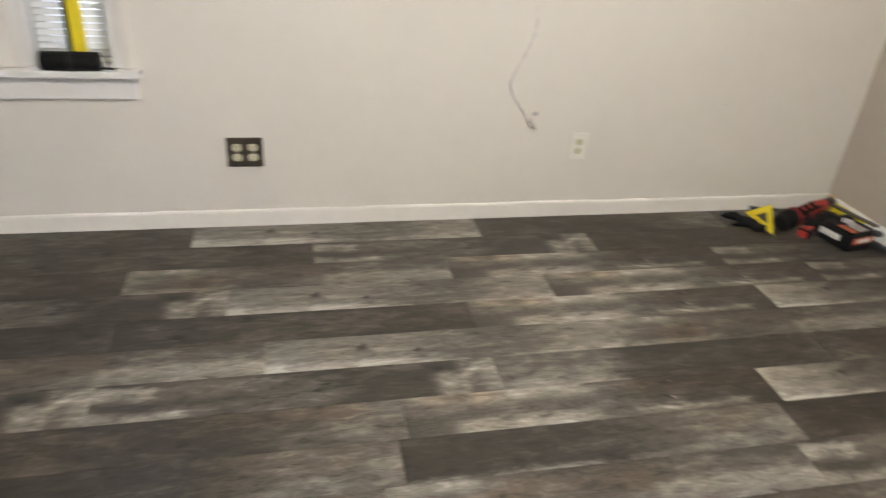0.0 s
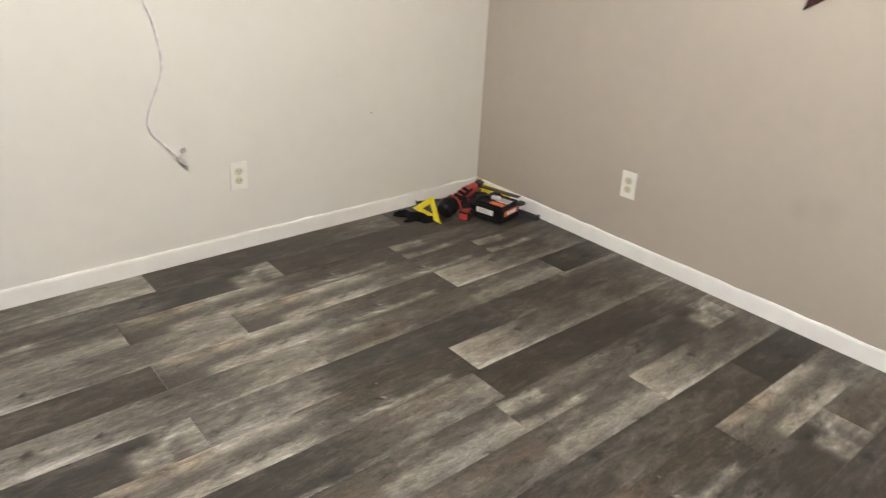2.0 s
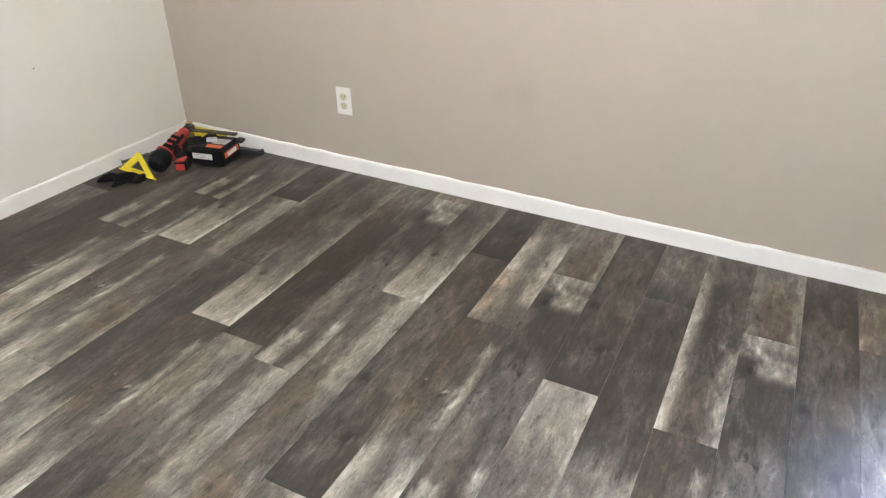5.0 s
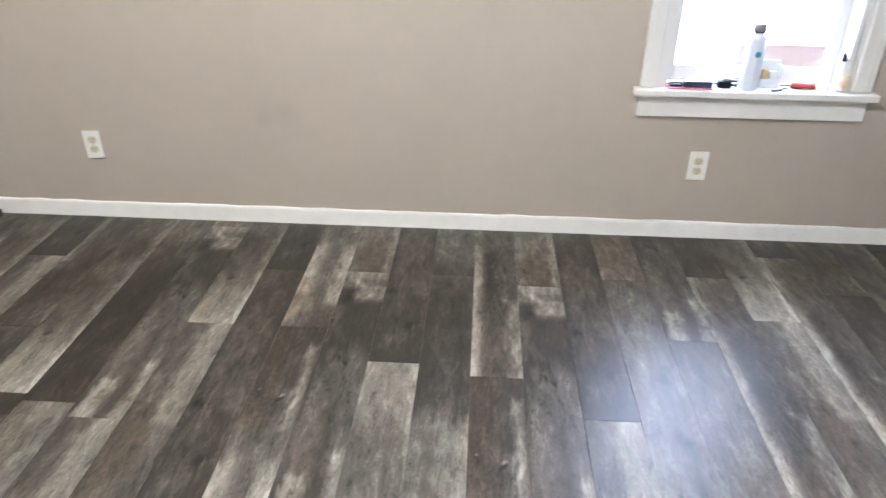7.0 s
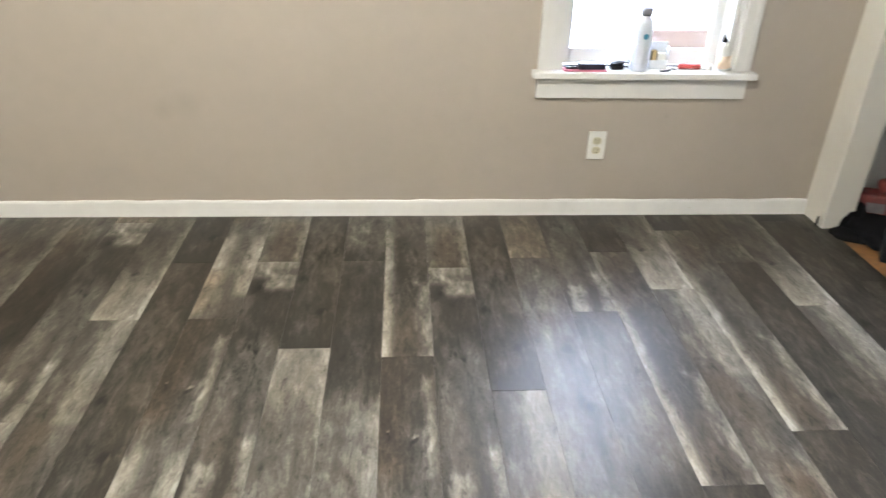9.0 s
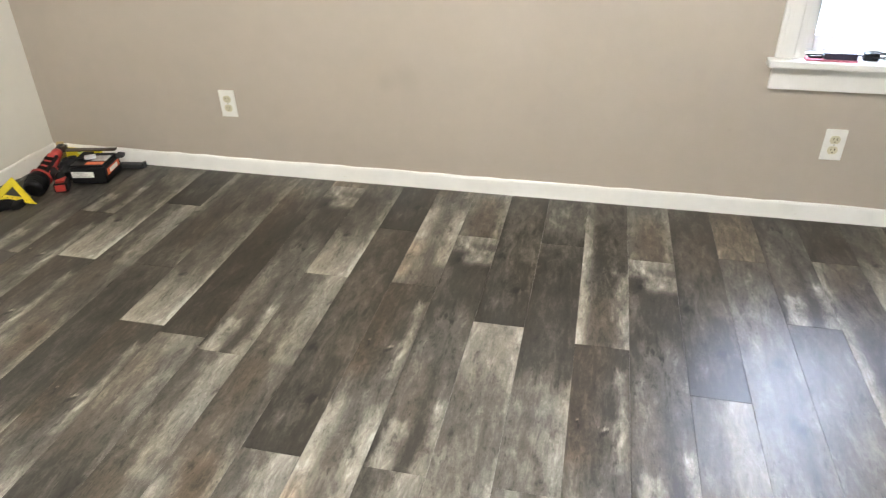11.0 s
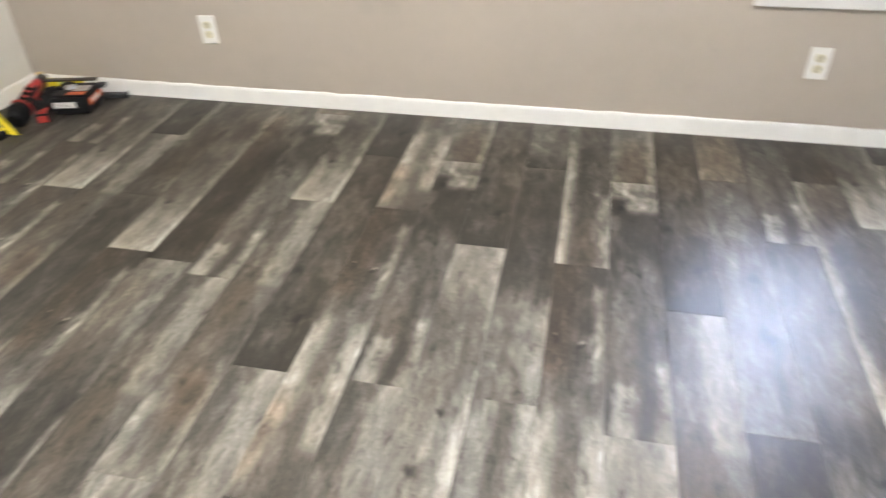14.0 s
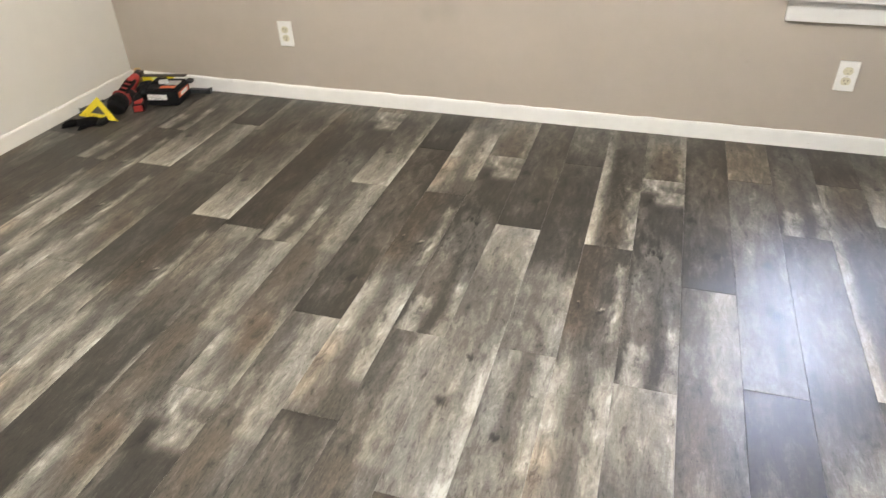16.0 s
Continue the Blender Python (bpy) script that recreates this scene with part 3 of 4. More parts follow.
# ---- windows ----
def window(name, label, casing, OW=0.652, left=0.078, right=0.078):
    """A sash window in its own frame: x along the wall, y into the wall, z up; opening OW x 1.21 over the stool, left and right: the widths of its casings."""
    w = empty(name)
    tagged(w, label, "", "", "structure")
    Z0, Z1 = 0.590, 1.80
    part("window_casing", box((-left, -0.020, Z0 + 0.012), (-0.018, 0, Z1), 0.005, 3), casing, w)
    part("window_casing", box((OW + 0.014, -0.020, Z0 + 0.012), (OW + right, 0, Z1), 0.005, 3), casing, w)
    for sx in (0.012 - left, OW + right - 0.028):
        part("casing_bead", box((sx, -0.0235, Z0 + 0.014), (sx + 0.016, -0.0202, Z1 - 0.002), 0.0015), casing, w)
    part("window_stop", box((-0.0175, -0.009, Z0 + 0.012), (0.0015, 0, Z1 - 0.001), 0.002), TRIM_WHITE, w)
    part("window_stop", box((OW - 0.0015, -0.009, Z0 + 0.012), (OW + 0.0135, 0, Z1 - 0.001), 0.002), TRIM_WHITE, w)
    part("window_casing", box((-left, -0.020, Z1 + 0.001), (OW + right, 0, Z1 + 0.085), 0.004), casing, w)
    part("window_sill", box((-left - 0.020, -0.052, Z0 - 0.014), (OW + right + 0.020, 0.085, Z0 + 0.011), 0.005), TRIM_WHITE, w)
    part("window_apron", box((-left, -0.019, Z0 - 0.094), (OW + right, 0, Z0 - 0.0145), 0.003), TRIM_WHITE, w)
    part("window_jamb", box((0.002, 0.0, Z0 + 0.011), (0.020, 0.13, Z1), 0.002), TRIM_WHITE, w)
    part("window_jamb", box((OW - 0.020, 0.0, Z0 + 0.011), (OW - 0.002, 0.13, Z1), 0.002), TRIM_WHITE, w)
    part("window_jamb", box((0.020, 0.0, Z1 - 0.018), (OW - 0.020, 0.13, Z1), 0.002), TRIM_WHITE, w)
    for k, (za, zb, ya) in enumerate(((Z0 + 0.012, 1.205, 0.085), (1.170, Z1 - 0.018, 0.108))):
        s = part("window_sash", box((0.020, ya, za), (0.058, ya + 0.022, zb), 0.003), TRIM_WHITE, w)
        part("stile", box((OW - 0.058, ya, za), (OW - 0.020, ya + 0.022, zb), 0.003), TRIM_WHITE, s)
        part("rail", box((0.058, ya, za), (OW - 0.058, ya + 0.022, za + 0.058), 0.003), TRIM_WHITE, s)
        part("rail", box((0.058, ya, zb - 0.035), (OW - 0.058, ya + 0.022, zb), 0.003), TRIM_WHITE, s)
        g = part("pane", box((0.058, ya + 0.009, za + 0.058), (OW - 0.058, ya + 0.013, zb - 0.035)), GLASS, s)
        g.visible_shadow = False
    return w


win_n = window("window_1", "white painted sash window above a cluttered sill", TRIM_WHITE)
win_n.matrix_world = pose(NX0, 0, 0)
win_w = window("window_2", "narrow white sash window with lowered blinds", WALL_CREAM, WY1 - WY0, 0.120, 0.053)
win_w.matrix_world = pose(WEST, WY0, 0.018, 0, 0, 90)

bm = box((1.2, 2.2, -1.0), (6.2, 2.22, 4.5))
tagged(link("backdrop", bm, OUTSIDE), "bright overcast daylight outside the window", "", "", "structure")
bm = box((-2.22, -6.0, -1.0), (-2.2, -1.2, 4.5))
tagged(link("backdrop", bm, OUTSIDE_DIM), "bright overcast daylight outside the window", "", "", "structure")

# ---- things on the walls ----
def outlet(plate_mat, face_mat, label, gangs=1):
    """A receptacle plate in its own frame: x along the wall, y out of the wall, z up, centre at the origin."""
    ob = empty("wall_outlet")
    tagged(ob, label, "outlet")
    wide = 0.071 if gangs == 1 else 0.132
    part("plate", box((-wide / 2, 0.0005, -0.0575), (wide / 2, 0.0065, 0.0575), 0.003, 3), plate_mat, ob)
    for g in range(gangs):
        cx = 0 if gangs == 1 else (-0.029, 0.029)[g]
        for cz in (-0.0195, 0.0195):
            pts = [(0.0172 * math.cos(a), max(-0.0145, min(0.0145, 0.0172 * math.sin(a)))) for a in (2 * math.pi * k / 28 for k in range(28))]
            f = part("receptacle", prism(pts, 0.0085, 0.0008, pose(cx, 0, cz, 90) @ Matrix.Diagonal((1, 1, -1, 1))), face_mat, ob)
            for sx, hh in ((-0.0062, 0.0045), (0.0062, 0.0037)):
                part("slot", box((cx + sx - 0.0013, 0.006, cz + 0.003 - hh), (cx + sx + 0.0013, 0.0090, cz + 0.003 + hh), 0.0003, 1), DARK_SLOT, f)
            part("ground_slot", lathe([(0.0024, 0.006), (0.0024, 0.0090)], 12, pose(cx, 0, cz - 0.008, -90)), DARK_SLOT, f)
        part("screw", lathe([(0.0030, 0.005), (0.0030, 0.0070), (0.0022, 0.0076)], 12, pose(cx, 0, 0, -90)), BRASS, ob)
    return ob


o = outlet(PLASTIC_WHITE, PLASTIC_IVORY, "white duplex outlet plate on the taupe wall")
o.matrix_world = pose(0.903, 0, 0.312, 0, 1.5, 180)
tagged(o, group="outlets along the walls")
o2 = copy_thing(o, pose(3.257, 0, 0.302, 0, 0, 180))
tagged(o2, "white duplex outlet plate below the window")
o3 = outlet(plain("almond_plastic", (0.77, 0.75, 0.68), 0.4, 0, 0.04, 30, 0.02), PLASTIC_IVORY, "cream painted-over duplex outlet plate with ivory sockets")
o3.matrix_world = pose(WEST, -1.318, 0.318, 0, -2.0, -90)
tagged(o3, group="outlets along the walls")
o4 = outlet(DARK_PLATE, PLASTIC_IVORY, "dark bronze two-gang outlet plate with ivory sockets", 2)
o4.matrix_world = pose(WEST, -2.657, 0.307, 0, 0, -90)
tagged(o4, group="outlets along the walls")

cable = empty("power_cord")
tagged(cable, "thin white power cord hanging down the cream wall", "cord")
cx = WEST + 0.006
part("cord", tube([(cx, -1.66, 1.72), (cx, -1.635, 1.40), (cx + 0.004, -1.618, 1.15), (cx, -1.600, 0.995), (cx + 0.002, -1.581, 0.923), (cx, -1.570, 0.850), (cx + 0.003, -1.568, 0.785), (cx + 0.002, -1.579, 0.735),
                   (cx, -1.607, 0.672), (cx, -1.634, 0.613), (cx + 0.002, -1.643, 0.575), (cx, -1.630, 0.535), (cx + 0.002, -1.592, 0.487), (cx + 0.004, -1.548, 0.434)], 0.0037, 8), plain("cord_white", (0.72, 0.68, 0.67), 0.5), cable)
part("plug", box((-0.011, -0.009, -0.020), (0.011, 0.009, 0.016), 0.004, m=pose(cx + 0.008, -1.541, 0.425, 35)), plain("cord_plug_grey", (0.50, 0.47, 0.45), 0.45), cable, "grey two-pin plug")
for k in (-0.006, 0.006):
    part("pin", box((k - 0.0008, -0.003, -0.035), (k + 0.0008, 0.003, -0.018), 0.0003, 1, m=pose(cx + 0.008, -1.541, 0.425, 35)), BRASS, cable)
part("cord_clip", box((-0.006, -0.010, -0.007), (0.006, 0.010, 0.007), 0.003, m=pose(cx + 0.002, -1.528, 0.459, 20)), plain("cord_clip_grey", (0.42, 0.41, 0.40), 0.5), cable)

nail = tagged(link("wall_nail", lathe([(0.003, 0), (0.003, 0.0015), (0.001, 0.002), (0.001, 0.003)], 10, pose(WEST, -0.675, 0.495, 0, 90)), plain("dull_nail", (0.22, 0.2, 0.18), 0.6)),
              "small dark nail in the cream wall", "nail")


def pennant():
    """A pointed cloth hung flat on the north wall, tip downwards."""
    own = bmesh.new()
    nu, nv = 8, 10
    tip, left, right = Vector((1.440, 0, 1.076)), Vector((1.56, 0, 1.60)), Vector((1.98, 0, 1.42))
    grid = []
    for i in range(nv + 1):
        t = i / nv
        a, b = tip.lerp(left, t), tip.lerp(right, t)
        row = []
        for k in range(nu + 1):
            p = a.lerp(b, k / nu)
            p.y = -0.006 - 0.010 * t * (0.5 + 0.5 * math.sin(k * 1.9 + i * 0.4))
            row.append(own.verts.new(p))
        grid.append(row)
    for r0, r1 in zip(grid, grid[1:]):
        for k in range(nu):
            f = (r0[k], r0[k + 1], r1[k + 1], r1[k])
            own.faces.new(f).smooth = True
    bmesh.ops.remove_doubles(own, verts=own.verts, dist=1e-5)
    r = bmesh.ops.solidify(own, geom=own.faces[:], thickness=0.003)
    bmesh.ops.recalc_face_normals(own, faces=own.faces)
    tagged(link("wall_hanging", own, MAROON), "dark maroon pointed cloth hung on the taupe wall", "wall hanging")


pennant()

# ceiling lamp
cl = empty("ceiling_light", pose(1.98, -1.82, HIGH))
tagged(cl, "round flush ceiling light with an opal glass bowl", "ceiling light")
part("canopy", lathe([(0.16, -0.035), (0.165, -0.01), (0.16, 0.0)], 40), TRIM_WHITE, cl)
bowl = part("bowl", lathe([(0.02, -0.145), (0.07, -0.138), (0.115, -0.11), (0.145, -0.07), (0.150, -0.036)], 40), LAMP_GLASS, cl)


# ---- things on the north window sill ----
SILL = 0.601
case = empty("cosmetic_case", pose(3.165, -0.008, SILL))
tagged(case, "pink and black cosmetic compact lying on the white sill", "case")
part("base", box((-0.075, -0.026, 0), (0.085, 0.026, 0.006), 0.002), plain("pink_plastic", (0.62, 0.18, 0.26), 0.4), case)
part("lid", box((-0.020, -0.024, 0.0065), (0.080, 0.024, 0.029), 0.004), plain("dark_violet_plastic", (0.03, 0.025, 0.045), 0.3), case)
part("hinge", box((-0.065, -0.010, 0.0065), (-0.022, 0.012, 0.013), 0.003), PLASTIC_BLACK, case)

cord = empty("charger_cord", pose(3.30, 0.012, SILL))
tagged(cord, "black phone charger with a coiled cord on the sill", "charger")
part("adapter", box((-0.026, -0.016, 0), (0.020, 0.014, 0.024), 0.005), PLASTIC_BLACK, cord)
part("cord", tube([(0.018 + 0.026 * math.cos(a), 0.024 * math.sin(a), 0.0035 + 0.0022 * a) for a in (0.45 * k for k in range(30))], 0.0028, 6), PLASTIC_BLACK, cord)
part("lead", tube([(-0.02, 0.006, 0.012), (-0.055, 0.015, 0.012), (-0.10, 0.03, 0.004), (-0.17, 0.035, 0.0035), (-0.20, 0.02, 0.0035)], 0.0028, 6), PLASTIC_BLACK, cord)

bottle = empty("water_bottle", pose(3.377, -0.002, SILL) @ Matrix.Diagonal((1.0, 1.0, 0.965, 1)))
tagged(bottle, "tall white metal water bottle with a grey cap", "bottle")
# the window's blue daylight is mixed into the white of the body
body = part("body", lathe([(0.027, 0), (0.0305, 0.004), (0.0315, 0.02), (0.0315, 0.178), (0.0285, 0.190), (0.0195, 0.198), (0.0185, 0.205)], 36), plain("blue_lit_white_enamel", (0.72, 0.755, 0.83), 0.35, 0, 0.05, 20, 0.02), bottle)
part("logo_dot", lathe([(0.0105, 0.0), (0.0105, 0.0012)], 24, pose(0.001, -0.0305, 0.133, 90)), plain("blue_print", (0.05, 0.28, 0.45), 0.4), body, "round blue print mark")
part("neck_ring", lathe([(0.0205, 0.2055), (0.0205, 0.209)], 28), GREY_PLASTIC, bottle)
cap = part("cap", lathe([(0.021, 0.2095), (0.0225, 0.212), (0.0225, 0.232), (0.020, 0.236)], 28), plain("dull_grey_cap", (0.30, 0.30, 0.33), 0.4, 0.4, 0.15, 40), bottle, "brushed grey screw cap")
part("loop", box((-0.014, -0.005, 0.2362), (0.014, 0.005, 0.2385), 0.001), STEEL, cap)

tray = empty("clear_box", pose(3.456, 0.030, SILL) @ Matrix.Diagonal((1.25, 1, 1.08, 1)))
tagged(tray, "small clear plastic box with yellow contents on the sill", "box")
CLEAR = plain("frosted_plastic", (0.72, 0.74, 0.76), 0.25, 0, 0.05)
part("back", box((-0.030, 0.016, 0), (0.030, 0.019, 0.088), 0.001), CLEAR, tray)
part("side", box((-0.030, -0.014, 0), (-0.027, 0.0155, 0.075), 0.001), CLEAR, tray)
part("side", box((0.027, -0.014, 0), (0.030, 0.0155, 0.075), 0.001), CLEAR, tray)
part("front", box((-0.0265, -0.014, 0), (0.0265, -0.011, 0.030), 0.001), CLEAR, tray)
part("contents", box((-0.022, -0.010, 0), (-0.006, 0.012, 0.062), 0.002), PINE, tray, "yellow paper packet")
part("contents", box((-0.002, -0.010, 0), (0.022, 0.012, 0.054), 0.002), PLASTIC_WHITE, tray)

driver = empty("screwdriver", pose(3.578, 0.014, SILL + 0.0115, 0, 90, -4) @ Matrix.Diagonal((0.82, 0.82, 0.9, 1)))
tagged(driver, "screwdriver with a red fluted handle on the sill", "screwdriver")
part("handle", lathe([(0.006, -0.048), (0.012, -0.046), (0.0135, -0.02), (0.0105, 0.018), (0.0135, 0.034), (0.012, 0.045), (0.006, 0.047)], 10, pose(0, 0, 0)), RED, driver)
part("shaft", lathe([(0.0032, -0.155), (0.0032, -0.0485)], 10), DARK_PLATE, driver)

knob = empty("balm_pot", pose(3.648, 0.014, SILL))
tagged(knob, "small white round balm pot on the sill", "pot")
part("cap_body", lathe([(0.017, 0), (0.0185, 0.003), (0.018, 0.017), (0.015, 0.021)], 24), PLASTIC_WHITE, knob)

tube_b = empty("glue_bottle", pose(3.708, 0.0, SILL + 0.003, 0, -10, 0) @ Matrix.Diagonal((1.25, 1.25, 1.12, 1)))
tagged(tube_b, "white squeeze bottle with orange label and black tip", "bottle")
part("bottle_body", lathe([(0.016, 0.002), (0.019, 0.006), (0.019, 0.070), (0.015, 0.086), (0.009, 0.094)], 24), PLASTIC_WHITE, tube_b)
part("bottle_label", lathe([(0.0194, 0.008), (0.0194, 0.050)], 24), plain("peach_label", (0.84, 0.62, 0.45), 0.5), tube_b, "peach and orange wrap label")
part("tip", lathe([(0.009, 0.0942), (0.0075, 0.102), (0.0035, 0.116), (0.0025, 0.119)], 16), PLASTIC_BLACK, tube_b)

scrap = empty("metal_clip", pose(3.475, -0.022, SILL, 0, 0, 20))
tagged(scrap, "small dark metal clip lying on the sill", "clip")
part("clip", box((-0.022, -0.006, 0), (0.018, 0.006, 0.005), 0.002), GREY_PLASTIC, scrap)
part("clip_arm", tube([(0.015, 0, 0.004), (0.035, 0.006, 0.006), (0.05, 0.004, 0.003)], 0.0025, 6), GREY_PLASTIC, scrap)

# neighbouring wall outside the north window
structure("outside_fence", box((3.95, 1.80, -1.0), (5.8, 1.9, 0.385), 0.01), plain("pale_brown_boards", (0.34, 0.25, 0.21), 0.8, 0, 0.06, 8), "pale brown fence outside the window")
structure("outside_ground", box((-2.1, 0.14, -1.1), (6.2, 2.19, -1.0)), plain("pale_concrete", (0.5, 0.5, 0.48), 0.9), "pale concrete outside the window")

# ---- things at the west window ----
roll = empty("black_roll", pose(WEST + 0.040, -3.280, SILL + 0.049, -90))
tagged(roll, "thick black rolled sleeve lying on the white sill", "roll")
part("sleeve", lathe([(0.012, 0), (0.030, 0.0), (0.031, 0.004), (0.031, 0.176), (0.029, 0.180), (0.012, 0.180)], 28), RUBBER, roll)
part("strap", lathe([(0.0318, 0.085), (0.0322, 0.087), (0.0322, 0.098), (0.0318, 0.100)], 28), PLASTIC_BLACK, roll)
part("tail", tube([(0.0, 0.024, 0.18), (0.004, 0.022, 0.20), (0.0, 0.026, 0.225)], 0.004, 6), PLASTIC_BLACK, roll)

lvl = empty("spirit_level", pose(WEST - 0.016, -3.168, SILL + 0.018, 0, -2.2, 0))
tagged(lvl, "yellow spirit level standing upright against the window", "level")
part("rail", box((-0.012, -0.021, 0), (0.012, 0.021, 0.90), 0.003), YELLOW, lvl)
part("edge_cap", box((-0.013, -0.035, 0), (0.013, -0.0215, 0.90), 0.002), PLASTIC_BLACK, lvl, "dark edge strip")
part("end_cap", box((-0.014, -0.035, 0.9005), (0.014, 0.021, 0.915), 0.003), PLASTIC_BLACK, lvl)
part("vial", box((-0.0135, -0.014, 0.42), (0.0135, 0.014, 0.47), 0.004), plain("vial_green", (0.55, 0.75, 0.25), 0.15), lvl)

blind = empty("window_blind", pose(WEST - 0.065, (WY0 + WY1) / 2, 0.018))
tagged(blind, "white horizontal slatted blind lowered behind the sash", "blind")
part("head_rail", box((-0.014, -0.120, 1.745), (0.014, 0.120, 1.780), 0.003), PLASTIC_WHITE, blind)
slat = part("slat", box((-0.0125, -0.118, -0.0006), (0.0125, 0.118, 0.0006), 0.0004, 1, m=pose(0, 0, 0, 0, 38)), PLASTIC_WHITE, blind)
slat.location = (0, 0, 0.635)
for k in range(1, 50):
    s2 = new("slat", slat.data)
    s2.parent, s2.location = blind, (0, 0, 0.635 + k * 0.0222)
part("bottom_rail", box((-0.012, -0.119, 0.606), (0.012, 0.119, 0.622), 0.003), PLASTIC_WHITE, blind)
for k in (-0.075, 0.075):
    part("ladder_cord", tube([(0.013, k, 0.61), (0.013, k, 1.75)], 0.0009, 5), PLASTIC_WHITE, blind)

# ---- tools in the corner ----


def frame_of(origin, along, up):
    """A pose at origin with x towards along and z as near up as can be."""
    x = (Vector(along) - Vector(origin)).normalized()
    y = Vector(up).cross(x).normalized()
    z = x.cross(y)
    return Matrix(((x[0], y[0], z[0], origin[0]), (x[1], y[1], z[1], origin[1]), (x[2], y[2], z[2], origin[2]), (0, 0, 0, 1)))


# speed square leaning on the drill
A, B, C = Vector((0.015, -0.455, 0.004)), Vector((0.235, -0.466, 0.004)), Vector((0.098, -0.405, 0.082))
ex = (B - A).normalized()
ez = ex.cross(C - A).normalized()
ey = ez.cross(ex)
sq_m = Matrix(((ex[0], ey[0], ez[0], A[0]), (ex[1], ey[1], ez[1], A[1]), (ex[2], ey[2], ez[2], A[2]), (0, 0, 0, 1)))
wide, tall, foot = (B - A).length, (C - A).dot(ey), (C - A).dot(ex)
square = empty("speed_square", sq_m)
tagged(square, "yellow plastic speed square leaning on the drill", "square")


def tri_frame():
    """A triangle plate with a triangular hole."""
    outer = [Vector((0, 0)), Vector((wide, 0)), Vector((foot, tall))]
    mid = (outer[0] + outer[1] + outer[2]) / 3
    inner = [mid + (p - mid) * 0.40 for p in outer]
    own = bmesh.new()
    rows = [[own.verts.new((p[0], p[1], z)) for p in ring] for z in (0, 0.006) for ring in (outer, inner)]
    ob_, ib, ot, it = rows
    for k in range(3):
        n = (k + 1) % 3
        own.faces.new((ob_[k], ib[k], ib[n], ob_[n]))
        own.faces.new((ot[k], ot[n], it[n], it[k]))
        own.faces.new((ob_[k], ob_[n], ot[n], ot[k]))
        own.faces.new((ib[k], it[k], it[n], ib[n]))
    bmesh.ops.recalc_face_normals(own, faces=own.faces)
    bmesh.ops.bevel(own, geom=own.edges[:], offset=0.0012, segments=2, profile=0.6, affect="EDGES")
    return own


part("plate", tri_frame(), YELLOW, square)
part("fence", box((0.004, -0.003, -0.008), (wide - 0.004, 0.003, 0.013), 0.001), YELLOW, square)
for k in range(7):
    part("scale_mark", box((wide * (0.14 + 0.11 * k), 0.0045, 0.0062), (wide * (0.14 + 0.11 * k) + 0.0012, 0.0045 + (0.011 if k % 2 else 0.007), 0.0066)), DARK_SLOT, square)

# cordless drill lying with its nose towards the corner
rs_m = frame_of((0.172, -0.362, 0.047), (0.142, -0.165, 0.108), (0.3, -0.1, 1)) @ Matrix.Diagonal((0.95, 0.9, 0.9, 1))
rs_i = rs_m.inverted()
rs = empty("cordless_drill", rs_m)
tagged(rs, "red and black cordless drill lying on the floor", "drill")
part("motor_end", lathe([(0.030, -0.056), (0.040, -0.052), (0.046, -0.040), (0.046, 0.014), (0.038, 0.045), (0.030, 0.052)], 28, pose(0, 0, 0, 0, 90)), PLASTIC_BLACK, rs)
for k in range(4):
    part("vent_ring", lathe([(0.0476, -0.034 + 0.011 * k), (0.0486, -0.033 + 0.011 * k), (0.0486, -0.029 + 0.011 * k), (0.0476, -0.028 + 0.011 * k)], 28, pose(0, 0, 0, 0, 90)), RUBBER, rs)
part("housing", box((0.040, -0.026, -0.026), (0.165, 0.026, 0.030), 0.012, 3), PLASTIC_BLACK, rs)
for sy in (-0.029, 0.026):
    part("side_panel", box((0.052, sy, -0.008), (0.158, sy + 0.003, 0.018), 0.0012), RED, rs, "red side panel")
part("top_panel", box((0.020, -0.013, 0.0305), (0.082, 0.013, 0.0365), 0.002), RED, rs, "red top panel")
part("top_panel", box((0.098, -0.015, 0.0305), (0.156, 0.015, 0.0355), 0.002), RED, rs, "red top panel")
part("collar", lathe([(0.024, 0.160), (0.026, 0.168), (0.026, 0.196), (0.021, 0.206)], 24, pose(0, 0, 0.002, 0, 90)), RED, rs, "red clutch collar")
for sx in (0.030,):
    part("band", lathe([(0.0478, sx), (0.0492, sx + 0.001), (0.0492, sx + 0.006), (0.0478, sx + 0.007)], 28, pose(0, 0, 0, 0, 90)), RED, rs, "red ring round the motor")
for sx in (0.046, 0.078, 0.110):
    part("grip_inlay", box((sx, -0.020, 0.0370), (sx + 0.020, 0.020, 0.0385), 0.001), RUBBER, rs)
part("chuck", lathe([(0.020, 0.2065), (0.021, 0.212), (0.020, 0.238), (0.010, 0.252)], 20, pose(0, 0, 0.002, 0, 90)), GREY_PLASTIC, rs)
part("handle", tube([rs_i @ Vector(p) for p in ((0.150, -0.270, 0.072), (0.185, -0.285, 0.060), (0.222, -0.300, 0.046), (0.240, -0.306, 0.052))], 0.023, 14), PLASTIC_BLACK, rs)
part("trigger", tube([rs_i @ Vector(p) for p in ((0.178, -0.258, 0.066), (0.190, -0.262, 0.060))], 0.009, 10), RED, rs)

